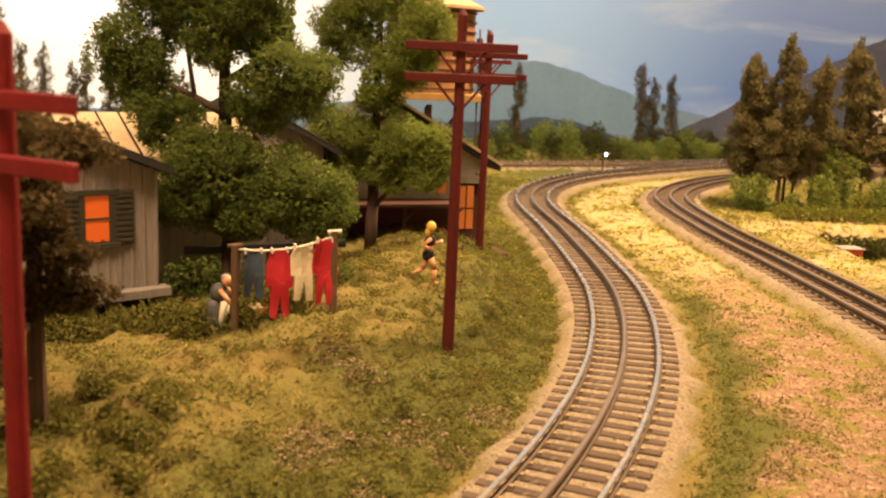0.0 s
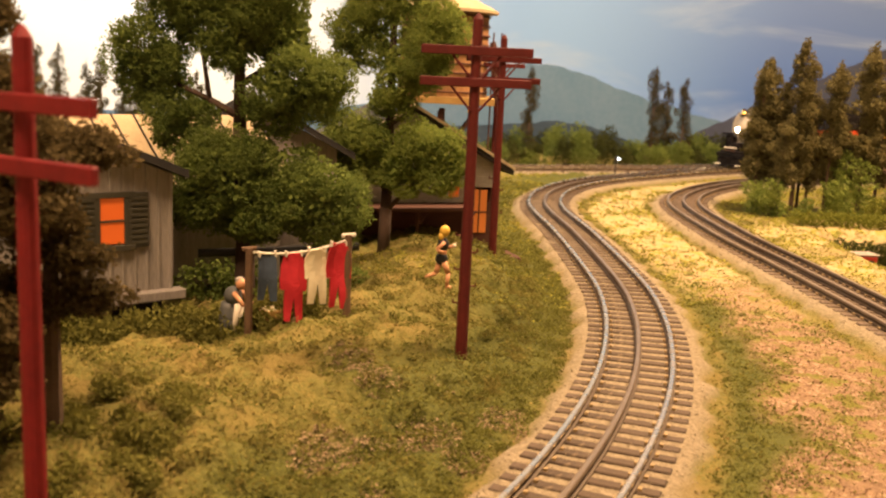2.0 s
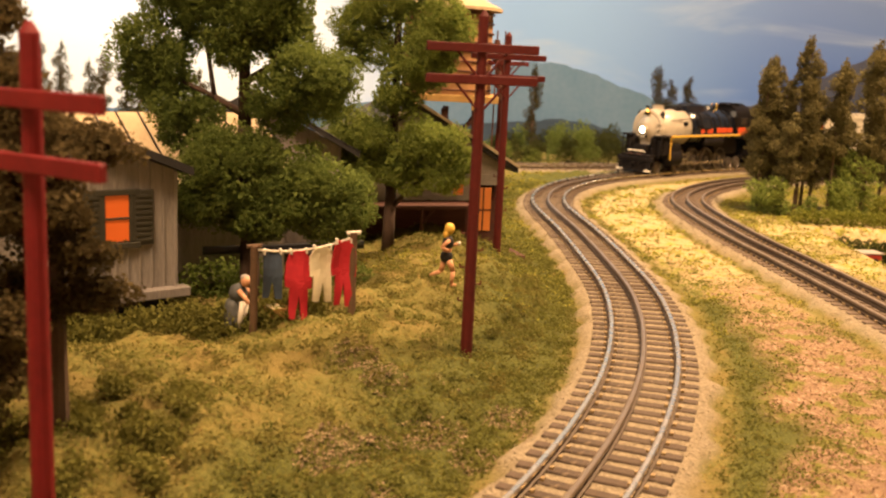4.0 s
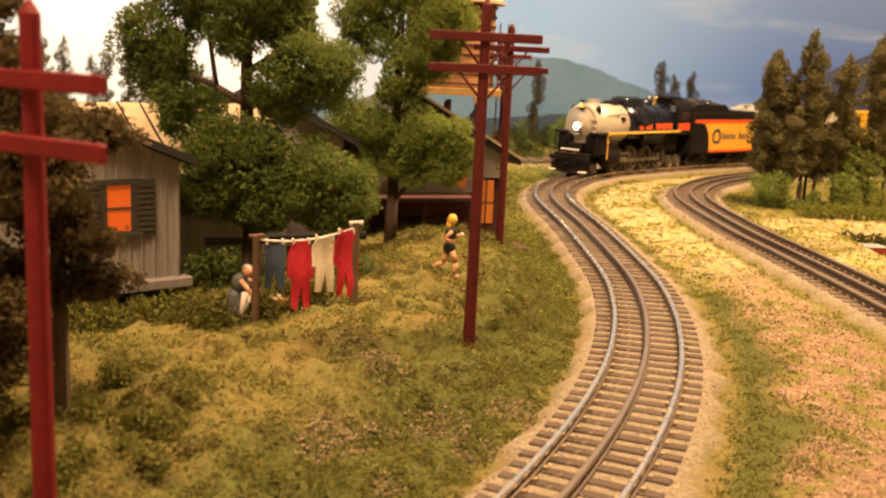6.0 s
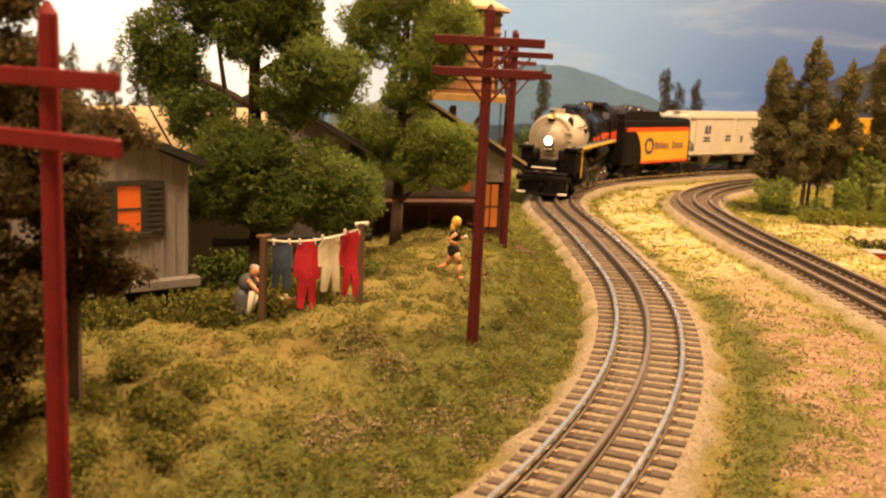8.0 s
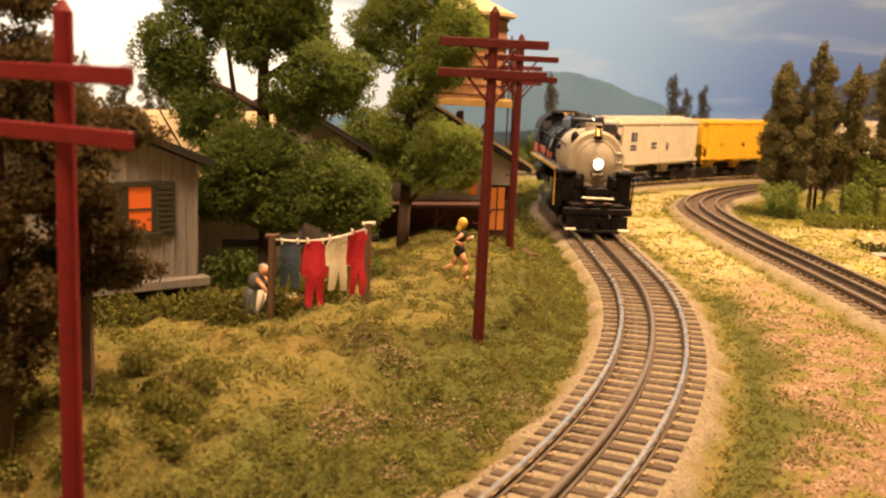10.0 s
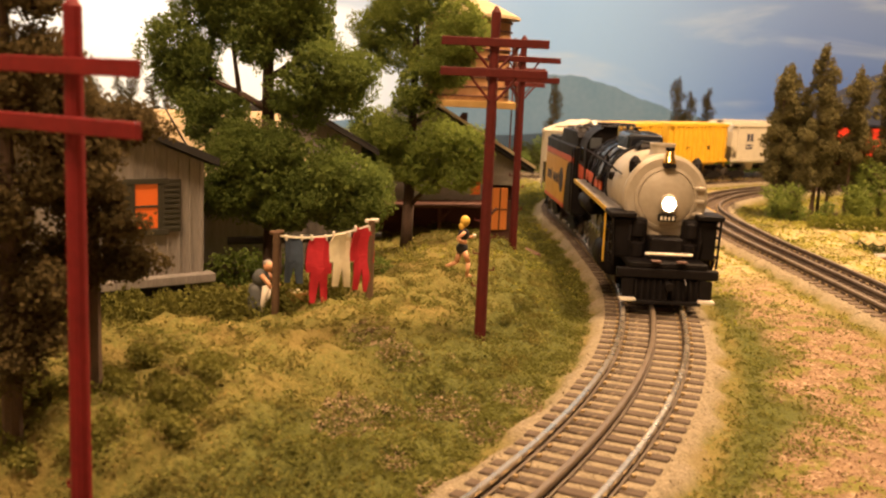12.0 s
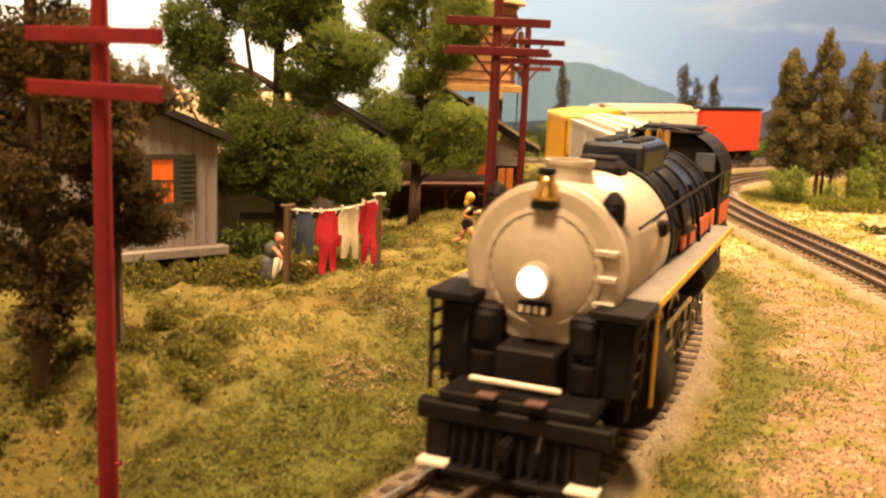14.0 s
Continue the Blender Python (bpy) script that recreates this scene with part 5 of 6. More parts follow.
def truck(parent, x, r=0.78, gap=1.55):
    t = part("truck", bbox(x - gap - 0.35, x + gap + 0.35, -0.5, 0.5, r * 0.7, r * 1.3, 0.05), BLACK, parent, "black wheel truck")
    for sy in (-1, 1):
        bm = bmesh.new()
        extrude(bm, [(x - gap - 0.5, r * 0.75), (x - gap + 0.4, r * 0.6), (x - 0.5, r * 0.35), (x + 0.5, r * 0.35), (x + gap - 0.4, r * 0.6), (x + gap + 0.5, r * 0.75), (x + gap + 0.5, r * 1.15), (x + 0.7, r * 1.7), (x - 0.7, r * 1.7), (x - gap - 0.5, r * 1.15)],
                sy * 2.05 - 0.12, sy * 2.05 + 0.12)
        part("side_frame", bm, BLACK, t)
        for d in (-gap, gap):
            w = part("wheel", wheel_mesh(r), WHEEL, t)
            w.matrix_local = at(x + d, sy * 1.68, r, 180 if sy < 0 else 0)
            w.matrix_parent_inverse = Matrix.Identity(4)
    return t


def ring_bolts(bm, x, r, z, n, size):
    for k in range(n):
        a = 2 * math.pi * k / n
        rod(bm, (x, r * math.cos(a), z + r * math.sin(a)), (x + 0.07, r * math.cos(a), z + r * math.sin(a)), size, size * 0.8, 6)


LOCO_L, DRIVE_R, NOSE = 24.2, 1.55, 1.2
DRIVERS = (-7.6, -10.95, -14.3, -17.65)


def locomotive():
    """Local 0 is at the pilot's front, on the rails."""
    e = thing("steam_locomotive", "black and dark blue steam locomotive with grey smokebox, headlight lit", "locomotive")
    zc = 5.35
    # boiler
    bm = bmesh.new()
    lathe(bm, [(2.05, -10.4), (2.12, -10.2), (2.12, -4.0)], "x", 48, Matrix.Translation((NOSE, 0, zc)))
    part("smokebox", bm, SMOKE, e, "light grey smokebox", True)
    bm = bmesh.new()
    lathe(bm, [(2.12, -4.02), (2.16, -3.92), (2.14, -3.74), (1.98, -3.64), (1.58, -3.64), (1.58, -3.50), (1.44, -3.44), (1.40, -3.50), (1.34, -3.44), (1.1, -3.33), (0.8, -3.22), (0.5, -3.15), (0.05, -3.12)], "x", 64, Matrix.Translation((NOSE, 0, zc)))
    front = part("smokebox_front", bm, SMOKE, e, "grey smokebox door with bolted rim")
    bm = bmesh.new()
    ring_bolts(bm, NOSE - 3.50, 1.42, zc, 28, 0.055)
    part("bolts", bm, SMOKE, front)
    for z in (-0.75, -0.1, 0.55):
        part("hinge", bbox(NOSE - 3.66, NOSE - 3.44, 1.35, 1.95, zc + z - 0.09, zc + z + 0.09, 0.03), SMOKE, front)
    bm = bmesh.new()
    lathe(bm, [(0.46, -3.2), (0.50, -2.75), (0.46, -2.62), (0.36, -2.62), (0.36, -2.72)], "x", 20, Matrix.Translation((NOSE, 0, zc - 0.2)))
    hl = part("headlight", bm, SMOKE, e, "round headlight housing")
    bm = bmesh.new()
    ball(bm, (NOSE - 2.64, 0, zc - 0.2), 0.38, 2, (0.45, 1, 1))
    part("bulb", bm, HEAD, hl, "glowing warm-white headlight")
    nb = part("number_board", bbox(NOSE - 3.15, NOSE - 2.8, -0.48, 0.48, zc - 1.12, zc - 0.80, 0.03), BLACK, e, "small number board with pale marks")
    for k in range(4):
        y = -0.33 + k * 0.22
        part("mark", bbox(NOSE - 2.8, NOSE - 2.785, y - 0.06, y + 0.06, zc - 1.06, zc - 0.86, 0.004), WHITE, nb)
    bm = bmesh.new()
    lathe(bm, [(2.14, -20.2), (2.30, -18), (2.30, -14), (2.22, -9.2)], "x", 48, Matrix.Translation((0, 0, zc)))
    boiler = part("boiler", bm, NAVY, e, "glossy dark blue boiler", True)
    for x in (-9.2, -11.4, -13.6, -15.8, -18.0):
        bm = bmesh.new()
        lathe(bm, [(2.2, x - 0.14), (2.36, x - 0.12), (2.36, x + 0.12), (2.2, x + 0.14)], "x", 48, Matrix.Translation((0, 0, zc)))
        part("boiler_band", bm, BLACK, boiler)
    bm = bmesh.new()
    lathe(bm, [(0.95, 7.1), (0.78, 7.45), (0.70, 7.75), (0.70, 7.9), (0.75, 7.98), (0.75, 8.08), (0.62, 8.08), (0.58, 7.7)], "z", 24, Matrix.Translation((NOSE - 5.6, 0, 0)))
    part("smokestack", bm, SMOKE, e, "short grey smokestack")
    bm = bmesh.new()
    lathe(bm, [(0.40, 7.2), (0.38, 7.27), (0.27, 7.4), (0.20, 7.62), (0.12, 7.76), (0.05, 7.82)], "z", 16, Matrix.Translation((NOSE - 3.45, 0, 0)))
    bell = part("bell", bm, BRASS, e, "polished brass bell", True)
    part("bell_bracket", bbox(NOSE - 3.8, NOSE - 3.1, -0.32, 0.32, 6.95, 7.18, 0.03), BLACK, bell)
    for sy in (-1, 1):
        bm = bmesh.new()
        rod(bm, (NOSE - 3.45, sy * 0.3, 7.15), (NOSE - 3.45, sy * 0.16, 7.85), 0.05, 0.05, 6)
        part("bell_arm", bm, BRASS, bell)
    part("bell_yoke", bbox(NOSE - 3.58, NOSE - 3.32, -0.24, 0.24, 7.82, 8.0, 0.03), BLACK, bell)
    for sy in (-1, 1):
        bm = bmesh.new()
        lathe(bm, [(0.30, 6.55), (0.34, 6.7), (0.34, 7.15), (0.2, 7.35), (0.1, 7.45)], "z", 12, Matrix.Translation((NOSE - 4.3, sy * 1.75, 0)))
        ml = part("marker_lamp", bm, BLACK, e, "black marker lamp")
        bm = bmesh.new()
        ball(bm, (NOSE - 3.98, sy * 1.75, 6.95), 0.15, 1)
        part("lens", bm, BLACK, ml)
    # sand dome and steam dome casing
    bm = bmesh.new()
    box(bm, -13.4, -9.6, -1.15, 1.15, 6.9, 8.3)
    bevelled(bm, 0.28, 3)
    dome = part("sand_box", bm, NAVY, e, "long dark blue sand box on the boiler")
    for x in (-12.7, -11.9, -11.1, -10.3):
        for y in (-0.5, 0.5):
            part("hatch", bbox(x - 0.28, x + 0.28, y - 0.3, y + 0.3, 8.27, 8.38, 0.04), BLACK, dome)
    for sy in (-1, 1):
        bm = bmesh.new()
        for k in range(14):
            rod(bm, (-13.1 + k * 0.25, sy * 1.14, 7.35), (-13.1 + k * 0.25, sy * 1.2, 7.35), 0.05, 0.035, 6)
        part("rivet_row", bm, NAVY, dome)["kind"] = "stuff"
    part("feedwater_heater", bbox(-8.7, -7.3, -0.85, 0.85, 6.9, 7.85, 0.18), BLACK, e, "low black feedwater heater behind the stack")
    part("heater_lid", bbox(-8.4, -7.6, -0.6, 0.6, 7.84, 7.98, 0.05), BLACK, e)
    bm = bmesh.new()
    lathe(bm, [(0.9, 7.2), (0.86, 7.8), (0.6, 8.15), (0.2, 8.25)], "z", 20, Matrix.Translation((-15.6, 0, 0)))
    part("steam_dome", bm, NAVY, e, smooth=True)
    for x, y in ((-17.3, 0.4), (-17.3, -0.4), (-17.8, 0)):
        bm = bmesh.new()
        lathe(bm, [(0.14, 7.4), (0.14, 8.3), (0.08, 8.45)], "z", 8, Matrix.Translation((x, y, 0)))
        part("safety_valve", bm, BRASS, e)
    # running boards, stripes and panels
    for sy in (-1, 1):
        rb = part("running_board", bbox(-19.5, -3.4, min(sy * 1.75, sy * 3.15), max(sy * 1.75, sy * 3.15), 4.42, 4.62, 0.04), mat("running_board_grey", (0.12, 0.11, 0.10), rough=0.6), e, "grey running board")
        part("edge_stripe", bbox(-19.5, -3.4, min(sy * 3.15, sy * 3.20), max(sy * 3.15, sy * 3.20), 4.40, 4.64, 0.01), STRIPE, rb, "yellow edge stripe")
        part("ladder_stripe", bbox(-3.55, -3.42, min(sy * 3.1, sy * 3.2), max(sy * 3.1, sy * 3.2), 1.7, 4.42, 0.02), STRIPE, rb, "yellow front edge stripe")
        part("red_panel", bbox(-18.6, -14.6, sy * 2.42 - 0.06, sy * 2.42 + 0.06, 4.75, 5.4, 0.03), ORANGE, e, "vermilion side panel")
        part("flame_panel", bbox(-13.9, -12.6, sy * 2.40 - 0.06, sy * 2.40 + 0.06, 4.75, 5.35, 0.03), ORANGE, e, "vermilion side panel")
        part("flame_panel", bbox(-12.0, -11.2, sy * 2.38 - 0.06, sy * 2.38 + 0.06, 4.75, 5.25, 0.03), ORANGE, e, "vermilion side panel")
        for k, x in enumerate((-14.3, -16.9)):
            bm = chain(bmesh.new(), [(x, sy * 2.0, 6.7 - 0.1 * k), (x - 0.1, sy * 2.36, 5.9), (x - 0.35, sy * 2.42, 5.2), (x - 0.3, sy * 2.5, 4.5)], 0.075)
            part("boiler_pipe", bm, BLACK, e)
        part("check_valve", bbox(-7.9, -7.2, sy * 2.3 - 0.22, sy * 2.3 + 0.22, 5.75, 6.2, 0.08), BLACK, e)
        bm = chain(bmesh.new(), [(-4.4, sy * 2.25, 6.35), (-9, sy * 2.45, 6.6), (-14, sy * 2.6, 6.75), (-19.6, sy * 2.65, 6.8)], 0.045)
        part("handrail", bm, BLACK, e)
        for x in (-6.5, -10.4, -14.8):
            bm = bmesh.new()
            rod(bm, (x, sy * 2.2, 6.3), (x, sy * 2.5, 6.6), 0.06, 0.06, 6)
            part("handrail_post", bm, BLACK, e)
        bm = chain(bmesh.new(), [(-9.6, sy * 2.28, 7.0), (-10.2, sy * 2.5, 5.9), (-11.6, sy * 2.5, 5.4), (-13.2, sy * 2.45, 5.3)], 0.1)
        part("feed_pipe", bm, BLACK, e)
        bm = bmesh.new()
        lathe(bm, [(0.5, -15.5), (0.56, -15.4), (0.56, -11.4), (0.5, -11.3)], "x", 16, Matrix.Translation((0, sy * 2.75, 3.75)))
        part("air_tank", bm, BLACK, e, "silvery black air reservoir", True)
        # shields and steps at the front
        part("pump_shield", bbox(-3.5, -1.5, min(sy * 1.7, sy * 3.2), max(sy * 1.7, sy * 3.2), 4.35, 4.6, 0.04), BLACK, e)
        for x in (-2.0, -1.1):
            bm = bmesh.new()
            rod(bm, (x - 0.5, sy * 3.02, 4.4), (x - 0.3, sy * 2.9, 1.9), 0.07, 0.07, 6)
            part("ladder_rail", bm, BLACK, e)
        for k in range(4):
            part("ladder_rung", bbox(-2.5 + k * 0.04, -1.55 + k * 0.04, sy * (3.0 - k * 0.025) - 0.05, sy * (3.0 - k * 0.025) + 0.05, 3.9 - k * 0.5, 4.0 - k * 0.5, 0.01), BLACK, e)
        bm = bmesh.new()
        lathe(bm, [(0.05, 2.25), (0.42, 2.25), (0.46, 2.35), (0.46, 3.0), (0.26, 3.08), (0.26, 3.3), (0.44, 3.38), (0.44, 4.05), (0.3, 4.15), (0.05, 4.15)], "z", 16, Matrix.Translation((-2.1, sy * 1.5, 0)))
        pump = part("air_pump", bm, BLACK, e, "black two-stage air pump")
        bm = chain(bmesh.new(), [(-1.9, sy * 1.95, 4.1), (-1.7, sy * 2.0, 3.2), (-1.8, sy * 1.9, 2.3)], 0.09)
        part("pump_pipe", bm, BLACK, pump)
        part("deck_cover", bbox(-3.6, -1.9, min(sy * 1.0, sy * 2.9), max(sy * 1.0, sy * 2.9), 2.2, 4.3, 0.1), BLACK, e)
        cyl = bmesh.new()
        lathe(cyl, [(0.9, -6.0), (1.0, -5.9), (1.0, -3.7), (0.9, -3.6), (0.4, -3.5)], "x", 24, Matrix.Translation((0, sy * 2.45, 1.9)))
        c = part("cylinder", cyl, BLACK, e, "black steam cylinder", True)
        part("valve_chest", bbox(-5.9, -3.7, sy * 2.45 - 0.6, sy * 2.45 + 0.6, 2.5, 3.6, 0.15), BLACK, c)
        bm = bmesh.new()
        rod(bm, (-6.0, sy * 2.45, 1.7), (-8.4, sy * 2.5, 1.65), 0.12, 0.12, 8)
        part("piston_rod", bm, RODS, e)
        bm = bmesh.new()
        box(bm, -8.8, -6.2, sy * 2.7 - 0.06, sy * 2.7 + 0.06, 2.15, 2.35)
        part("crosshead_guide", bm, RODS, e)
    # front deck, pilot
    part("frame", bbox(-22.8, -1.2, -0.9, 0.9, 1.3, 3.4, 0.08), BLACK, e)
    part("firebox", bbox(-21, -15.2, -1.9, 1.9, 2.0, 4.5, 0.2), BLACK, e)
    part("front_deck", bbox(-4.2, -0.4, -2.2, 2.2, 1.95, 2.25, 0.06), BLACK, e)
    part("deck_block", bbox(-4.2, -1.3, -0.75, 0.75, 2.2, 3.3, 0.12), BLACK, e)
    part("pilot_beam", bbox(-0.75, -0.3, -2.8, 2.8, 1.45, 1.95, 0.06), BLACK, e)
    part("grab_bar", bbox(-0.55, -0.42, -1.32, 1.32, 2.62, 2.76, 0.04), WHITE, e, "white grab bar across the front deck")
    for y in (-0.7, 0.7):
        part("step_pad", bbox(-0.5, -0.1, y - 0.28, y + 0.28, 2.3, 2.4, 0.02), mat("step_brown", (0.11, 0.06, 0.045), rough=0.7), e)
    pl = part("pilot", bbox(-0.9, -0.5, -2.3, 2.3, 0.3, 1.4, 0.05), BLACK, e, "slatted black pilot")
    for k in range(11):
        y = -1.65 + k * 0.33
        bm = bmesh.new()
        rod(bm, (-0.5, y, 1.4), (-0.2 - 0.02 * abs(k - 5), y * 1.02, 0.28), 0.09, 0.09, 6)
        part("slat", bm, BLACK, pl)
    part("pilot_foot", bbox(-0.35, 0.05, -1.85, 1.85, 0.18, 0.36, 0.03), BLACK, pl)
    for sy in (-1, 1):
        part("foot_board", bbox(-0.5, 0.05, sy * 2.15 - 0.45, sy * 2.15 + 0.45, 0.30, 0.44, 0.03), WHITE, e, "white-edged foot board")
        part("foot_board_hanger", bbox(-0.5, -0.35, sy * 2.15 - 0.35, sy * 2.15 + 0.35, 0.4, 1.4, 0.03), BLACK, e)
    bm = bmesh.new()
    rod(bm, (-0.3, 0, 1.2), (0.35, 0, 1.15), 0.18, 0.22, 8)
    part("coupler", bm, BLACK, e)
    bm = chain(bmesh.new(), [(-0.3, 0.9, 1.5), (0.1, 0.95, 1.2), (0.05, 0.9, 0.7)], 0.08)
    part("air_hose", bm, BLACK, e)
    # cab
    bm = bmesh.new()
    arc = [(-2.45, 4.2)] + [(-2.45, 6.7)] + [(2.45 * math.cos(a), 6.7 + 1.75 * math.sin(a)) for a in np.linspace(math.pi * 0.94, math.pi * 0.06, 14)] + [(2.45, 6.7), (2.45, 4.2)]
    inner = [(y * 0.93, z - 0.16) for y, z in arc]
    for x0, x1 in ((-23.4, -19.6),):
        rings = []
        for x in (x0, x1):
            rings.append(([bm.verts.new((x, y, z)) for y, z in arc], [bm.verts.new((x, y, z)) for y, z in inner]))
        k = len(arc)
        for i in range(k - 1):
            bm.faces.new((rings[0][0][i], rings[0][0][i + 1], rings[1][0][i + 1], rings[1][0][i]))
            bm.faces.new((rings[0][1][i + 1], rings[0][1][i], rings[1][1][i], rings[1][1][i + 1]))
            for r in rings:
                bm.faces.new((r[0][i], r[0][i + 1], r[1][i + 1], r[1][i]))
    bmesh.ops.recalc_face_normals(bm, faces=bm.faces[:])
    cab = part("cab", bm, BLACK, e, "black cab with rounded roof")
    bm = bmesh.new()
    a_, b_ = [bm.verts.new((-19.75, y * 0.98, z)) for y, z in arc], [bm.verts.new((-19.6, y * 0.98, z)) for y, z in arc]
    bm.faces.new(a_), bm.faces.new(b_[::-1])
    for i in range(len(arc)):
        bm.faces.new((a_[i], b_[i], b_[(i + 1) % len(arc)], a_[(i + 1) % len(arc)]))
    bmesh.ops.recalc_face_normals(bm, faces=bm.faces[:])
    part("cab_front", bm, BLACK, cab)
    for sy in (-1, 1):
        # The panes' grey-blue base colour imitates sky reflected in dark glass.
        part("front_window", bbox(-19.62, -19.56, sy * 1.75 - 0.42, sy * 1.75 + 0.42, 6.75, 7.5, 0.02), mat("reflection_tinted_glass", (0.09, 0.10, 0.115), (0.07, 0.08, 0.09), 0.12, bump=0), cab, "pale reflecting front window")
    part("roof_visor", bbox(-19.6, -19.2, -1.5, 1.5, 8.22, 8.36, 0.05), BLACK, cab)
    part("cab_floor", bbox(-23.4, -19.6, -2.5, 2.5, 4.0, 4.25, 0.05), BLACK, cab)
    part("roof_hatch", bbox(-22.6, -20.4, -1.3, 1.3, 8.35, 8.5, 0.06), BLACK, cab)
    for sy in (-1, 1):
        part("cab_window", bbox(-22.6, -20.6, sy * 2.46 - 0.03, sy * 2.46 + 0.03, 5.7, 6.7, 0.03), mat("dark_window_glass", (0.02, 0.018, 0.016), rough=0.1, bump=0), cab)
        part("cab_panel", bbox(-22.9, -20.0, sy * 2.48 - 0.02, sy * 2.48 + 0.02, 4.5, 5.4, 0.02), ORANGE, cab, "vermilion cab side stripe")
    # the upper works stand a little taller and closer-coupled than the drawing
    def swell(y, z):
        return Matrix.Translation((0, 0, zc * S)) @ Matrix.Diagonal((1, y, z, 1)) @ Matrix.Translation((0, 0, -zc * S))

    for o in e.children_recursive:
        kind = o.name.split(".")[0]
        if kind in ("smokebox", "smokebox_front", "bolts", "hinge"):
            o.data.transform(swell(1.11, 1.05))
        elif kind in ("boiler", "boiler_band"):
            o.data.transform(swell(1.03, 0.99))
        o.data.transform(Matrix.Diagonal((1.05, 1, 1.085, 1)))
    # wheels
    for sy in (-1, 1):
        for x in (-3.0,):
            w = part("pilot_wheel", wheel_mesh(0.72), WHEEL, e)
            w.matrix_local = at(x, sy * 1.68, 0.72, 180 if sy < 0 else 0)
        for x in (-20.6, -22.6):
            w = part("trailing_wheel", wheel_mesh(0.8), WHEEL, e)
            w.matrix_local = at(x, sy * 1.68, 0.8, 180 if sy < 0 else 0)
        for x in DRIVERS:
            w = spoked_wheel(e, DRIVE_R, 0.36, 13)
            w.matrix_local = at(x, sy * 1.72, DRIVE_R)
            TURNERS.append((w, x, sy))
        bm = bmesh.new()
        extrude(bm, [(DRIVERS[-1] - 0.3, -0.16), (DRIVERS[0] + 0.3, -0.16), (DRIVERS[0] + 0.3, 0.16), (DRIVERS[-1] - 0.3, 0.16)], -0.06, 0.06)
        cr = part("coupling_rod", bm, RODS, e, "bright steel coupling rod")
        RODDERS.append((cr, sy))
        bm = bmesh.new()
        extrude(bm, [(-0.2, -0.14), (5.4, -0.12), (5.4, 0.12), (-0.2, 0.14)], -0.05, 0.05)
        mr_ = part("main_rod", bm, RODS, e, "bright steel main rod")
        MAINRODS.append((mr_, sy))
    return e


TURNERS, RODDERS, MAINRODS = [], [], []


def tender():
    """Local 0 is at the front end."""
    t = thing("locomotive_tender", "black tender with yellow and vermilion sides and a coal load", "tender")
    L = 15.8
    part("body", bbox(-L, -0.6, -2.75, 2.75, 1.7, 7.2, 0.12), BLACK, t, "black tender body")
    bm = bmesh.new()
    extrude(bm, [(-L + 0.1, 7.15), (-0.7, 7.15), (-0.7, 7.9), (-1.6, 8.3), (-8.2, 8.3), (-9.0, 7.5), (-L + 0.1, 7.4)], -2.5, 2.5)
    part("bunker", bm, BLACK, t)
    for sy in (-1, 1):
        bm = bmesh.new()
        o = [(-L + 0.25, 2.1), (-4.6, 2.1)] + [(-4.6 + 1.9 * (1 - math.cos(a)), 2.1 + 3.7 * math.sin(a)) for a in np.linspace(0.1, math.pi / 2, 8)] + [(-L + 0.25, 5.8)]
        extrude(bm, o, sy * 2.76 - 0.02, sy * 2.76 + 0.02)
        panel = part("side_panel", bm, YEL, t, "yellow side panel with dark emblem")
        part("top_stripe", bbox(-L + 0.25, -0.8, sy * 2.77 - 0.02, sy * 2.77 + 0.02, 5.85, 6.3, 0.01), ORANGE, t, "vermilion stripe")
        part("bottom_stripe", bbox(-L + 0.25, -4.5, sy * 2.775 - 0.02, sy * 2.775 + 0.02, 1.85, 2.15, 0.01), ORANGE, t, "vermilion stripe")
        bm = bmesh.new()
        lathe(bm, [(1.05, -0.02), (1.05, 0.02), (0.66, 0.02), (0.66, -0.02)], "y", 24, Matrix.Translation((-6.2, sy * 2.79, 4.0)))
        part("emblem_ring", bm, BLUELETTER, panel, "round dark blue emblem")
        for k in range(6):
            x = -7.75 - k * 0.56
            part("emblem_bar", bbox(x - 0.17, x + 0.17, sy * 2.79 - 0.015, sy * 2.79 + 0.015, 3.55, 4.3 + 0.25 * (k == 0), 0.01), BLUELETTER, panel)
        for k in range(5):
            x = -11.8 - k * 0.56
            part("emblem_bar", bbox(x - 0.17, x + 0.17, sy * 2.79 - 0.015, sy * 2.79 + 0.015, 3.55, 4.3 + 0.25 * (k == 0), 0.01), BLUELETTER, panel)
        bm = chain(bmesh.new(), [(-0.9, sy * 2.85, 2.0), (-0.9, sy * 2.85, 7.0)], 0.06)
        part("grab_rail", bm, BLACK, t)
    rng = random.Random(5)
    bm = bmesh.new()
    for k in range(170):
        c = (rng.uniform(-8.0, -1.5), rng.uniform(-2.1, 2.1))
        z = 8.05 + 0.75 * (1 - (c[1] / 2.3) ** 2) * (1 - ((c[0] + 4.8) / 3.9) ** 2)
        ball(bm, (*c, z), rng.uniform(0.18, 0.36), 1, (1, 1, 0.8), 0.6, k)
    part("coal_load", bm, COAL, t, "heap of shiny black coal")["kind"] = "stuff"
    part("underframe", bbox(-L - 0.3, -0.2, -1.2, 1.2, 1.2, 1.75, 0.05), BLACK, t)
    part("hatch", bbox(-11.9, -10.6, -0.7, 0.7, 7.4, 7.7, 0.05), BLACK, t)
    truck(t, -3.4, 0.75, 1.3), truck(t, -12.8, 0.75, 1.3)
    return t


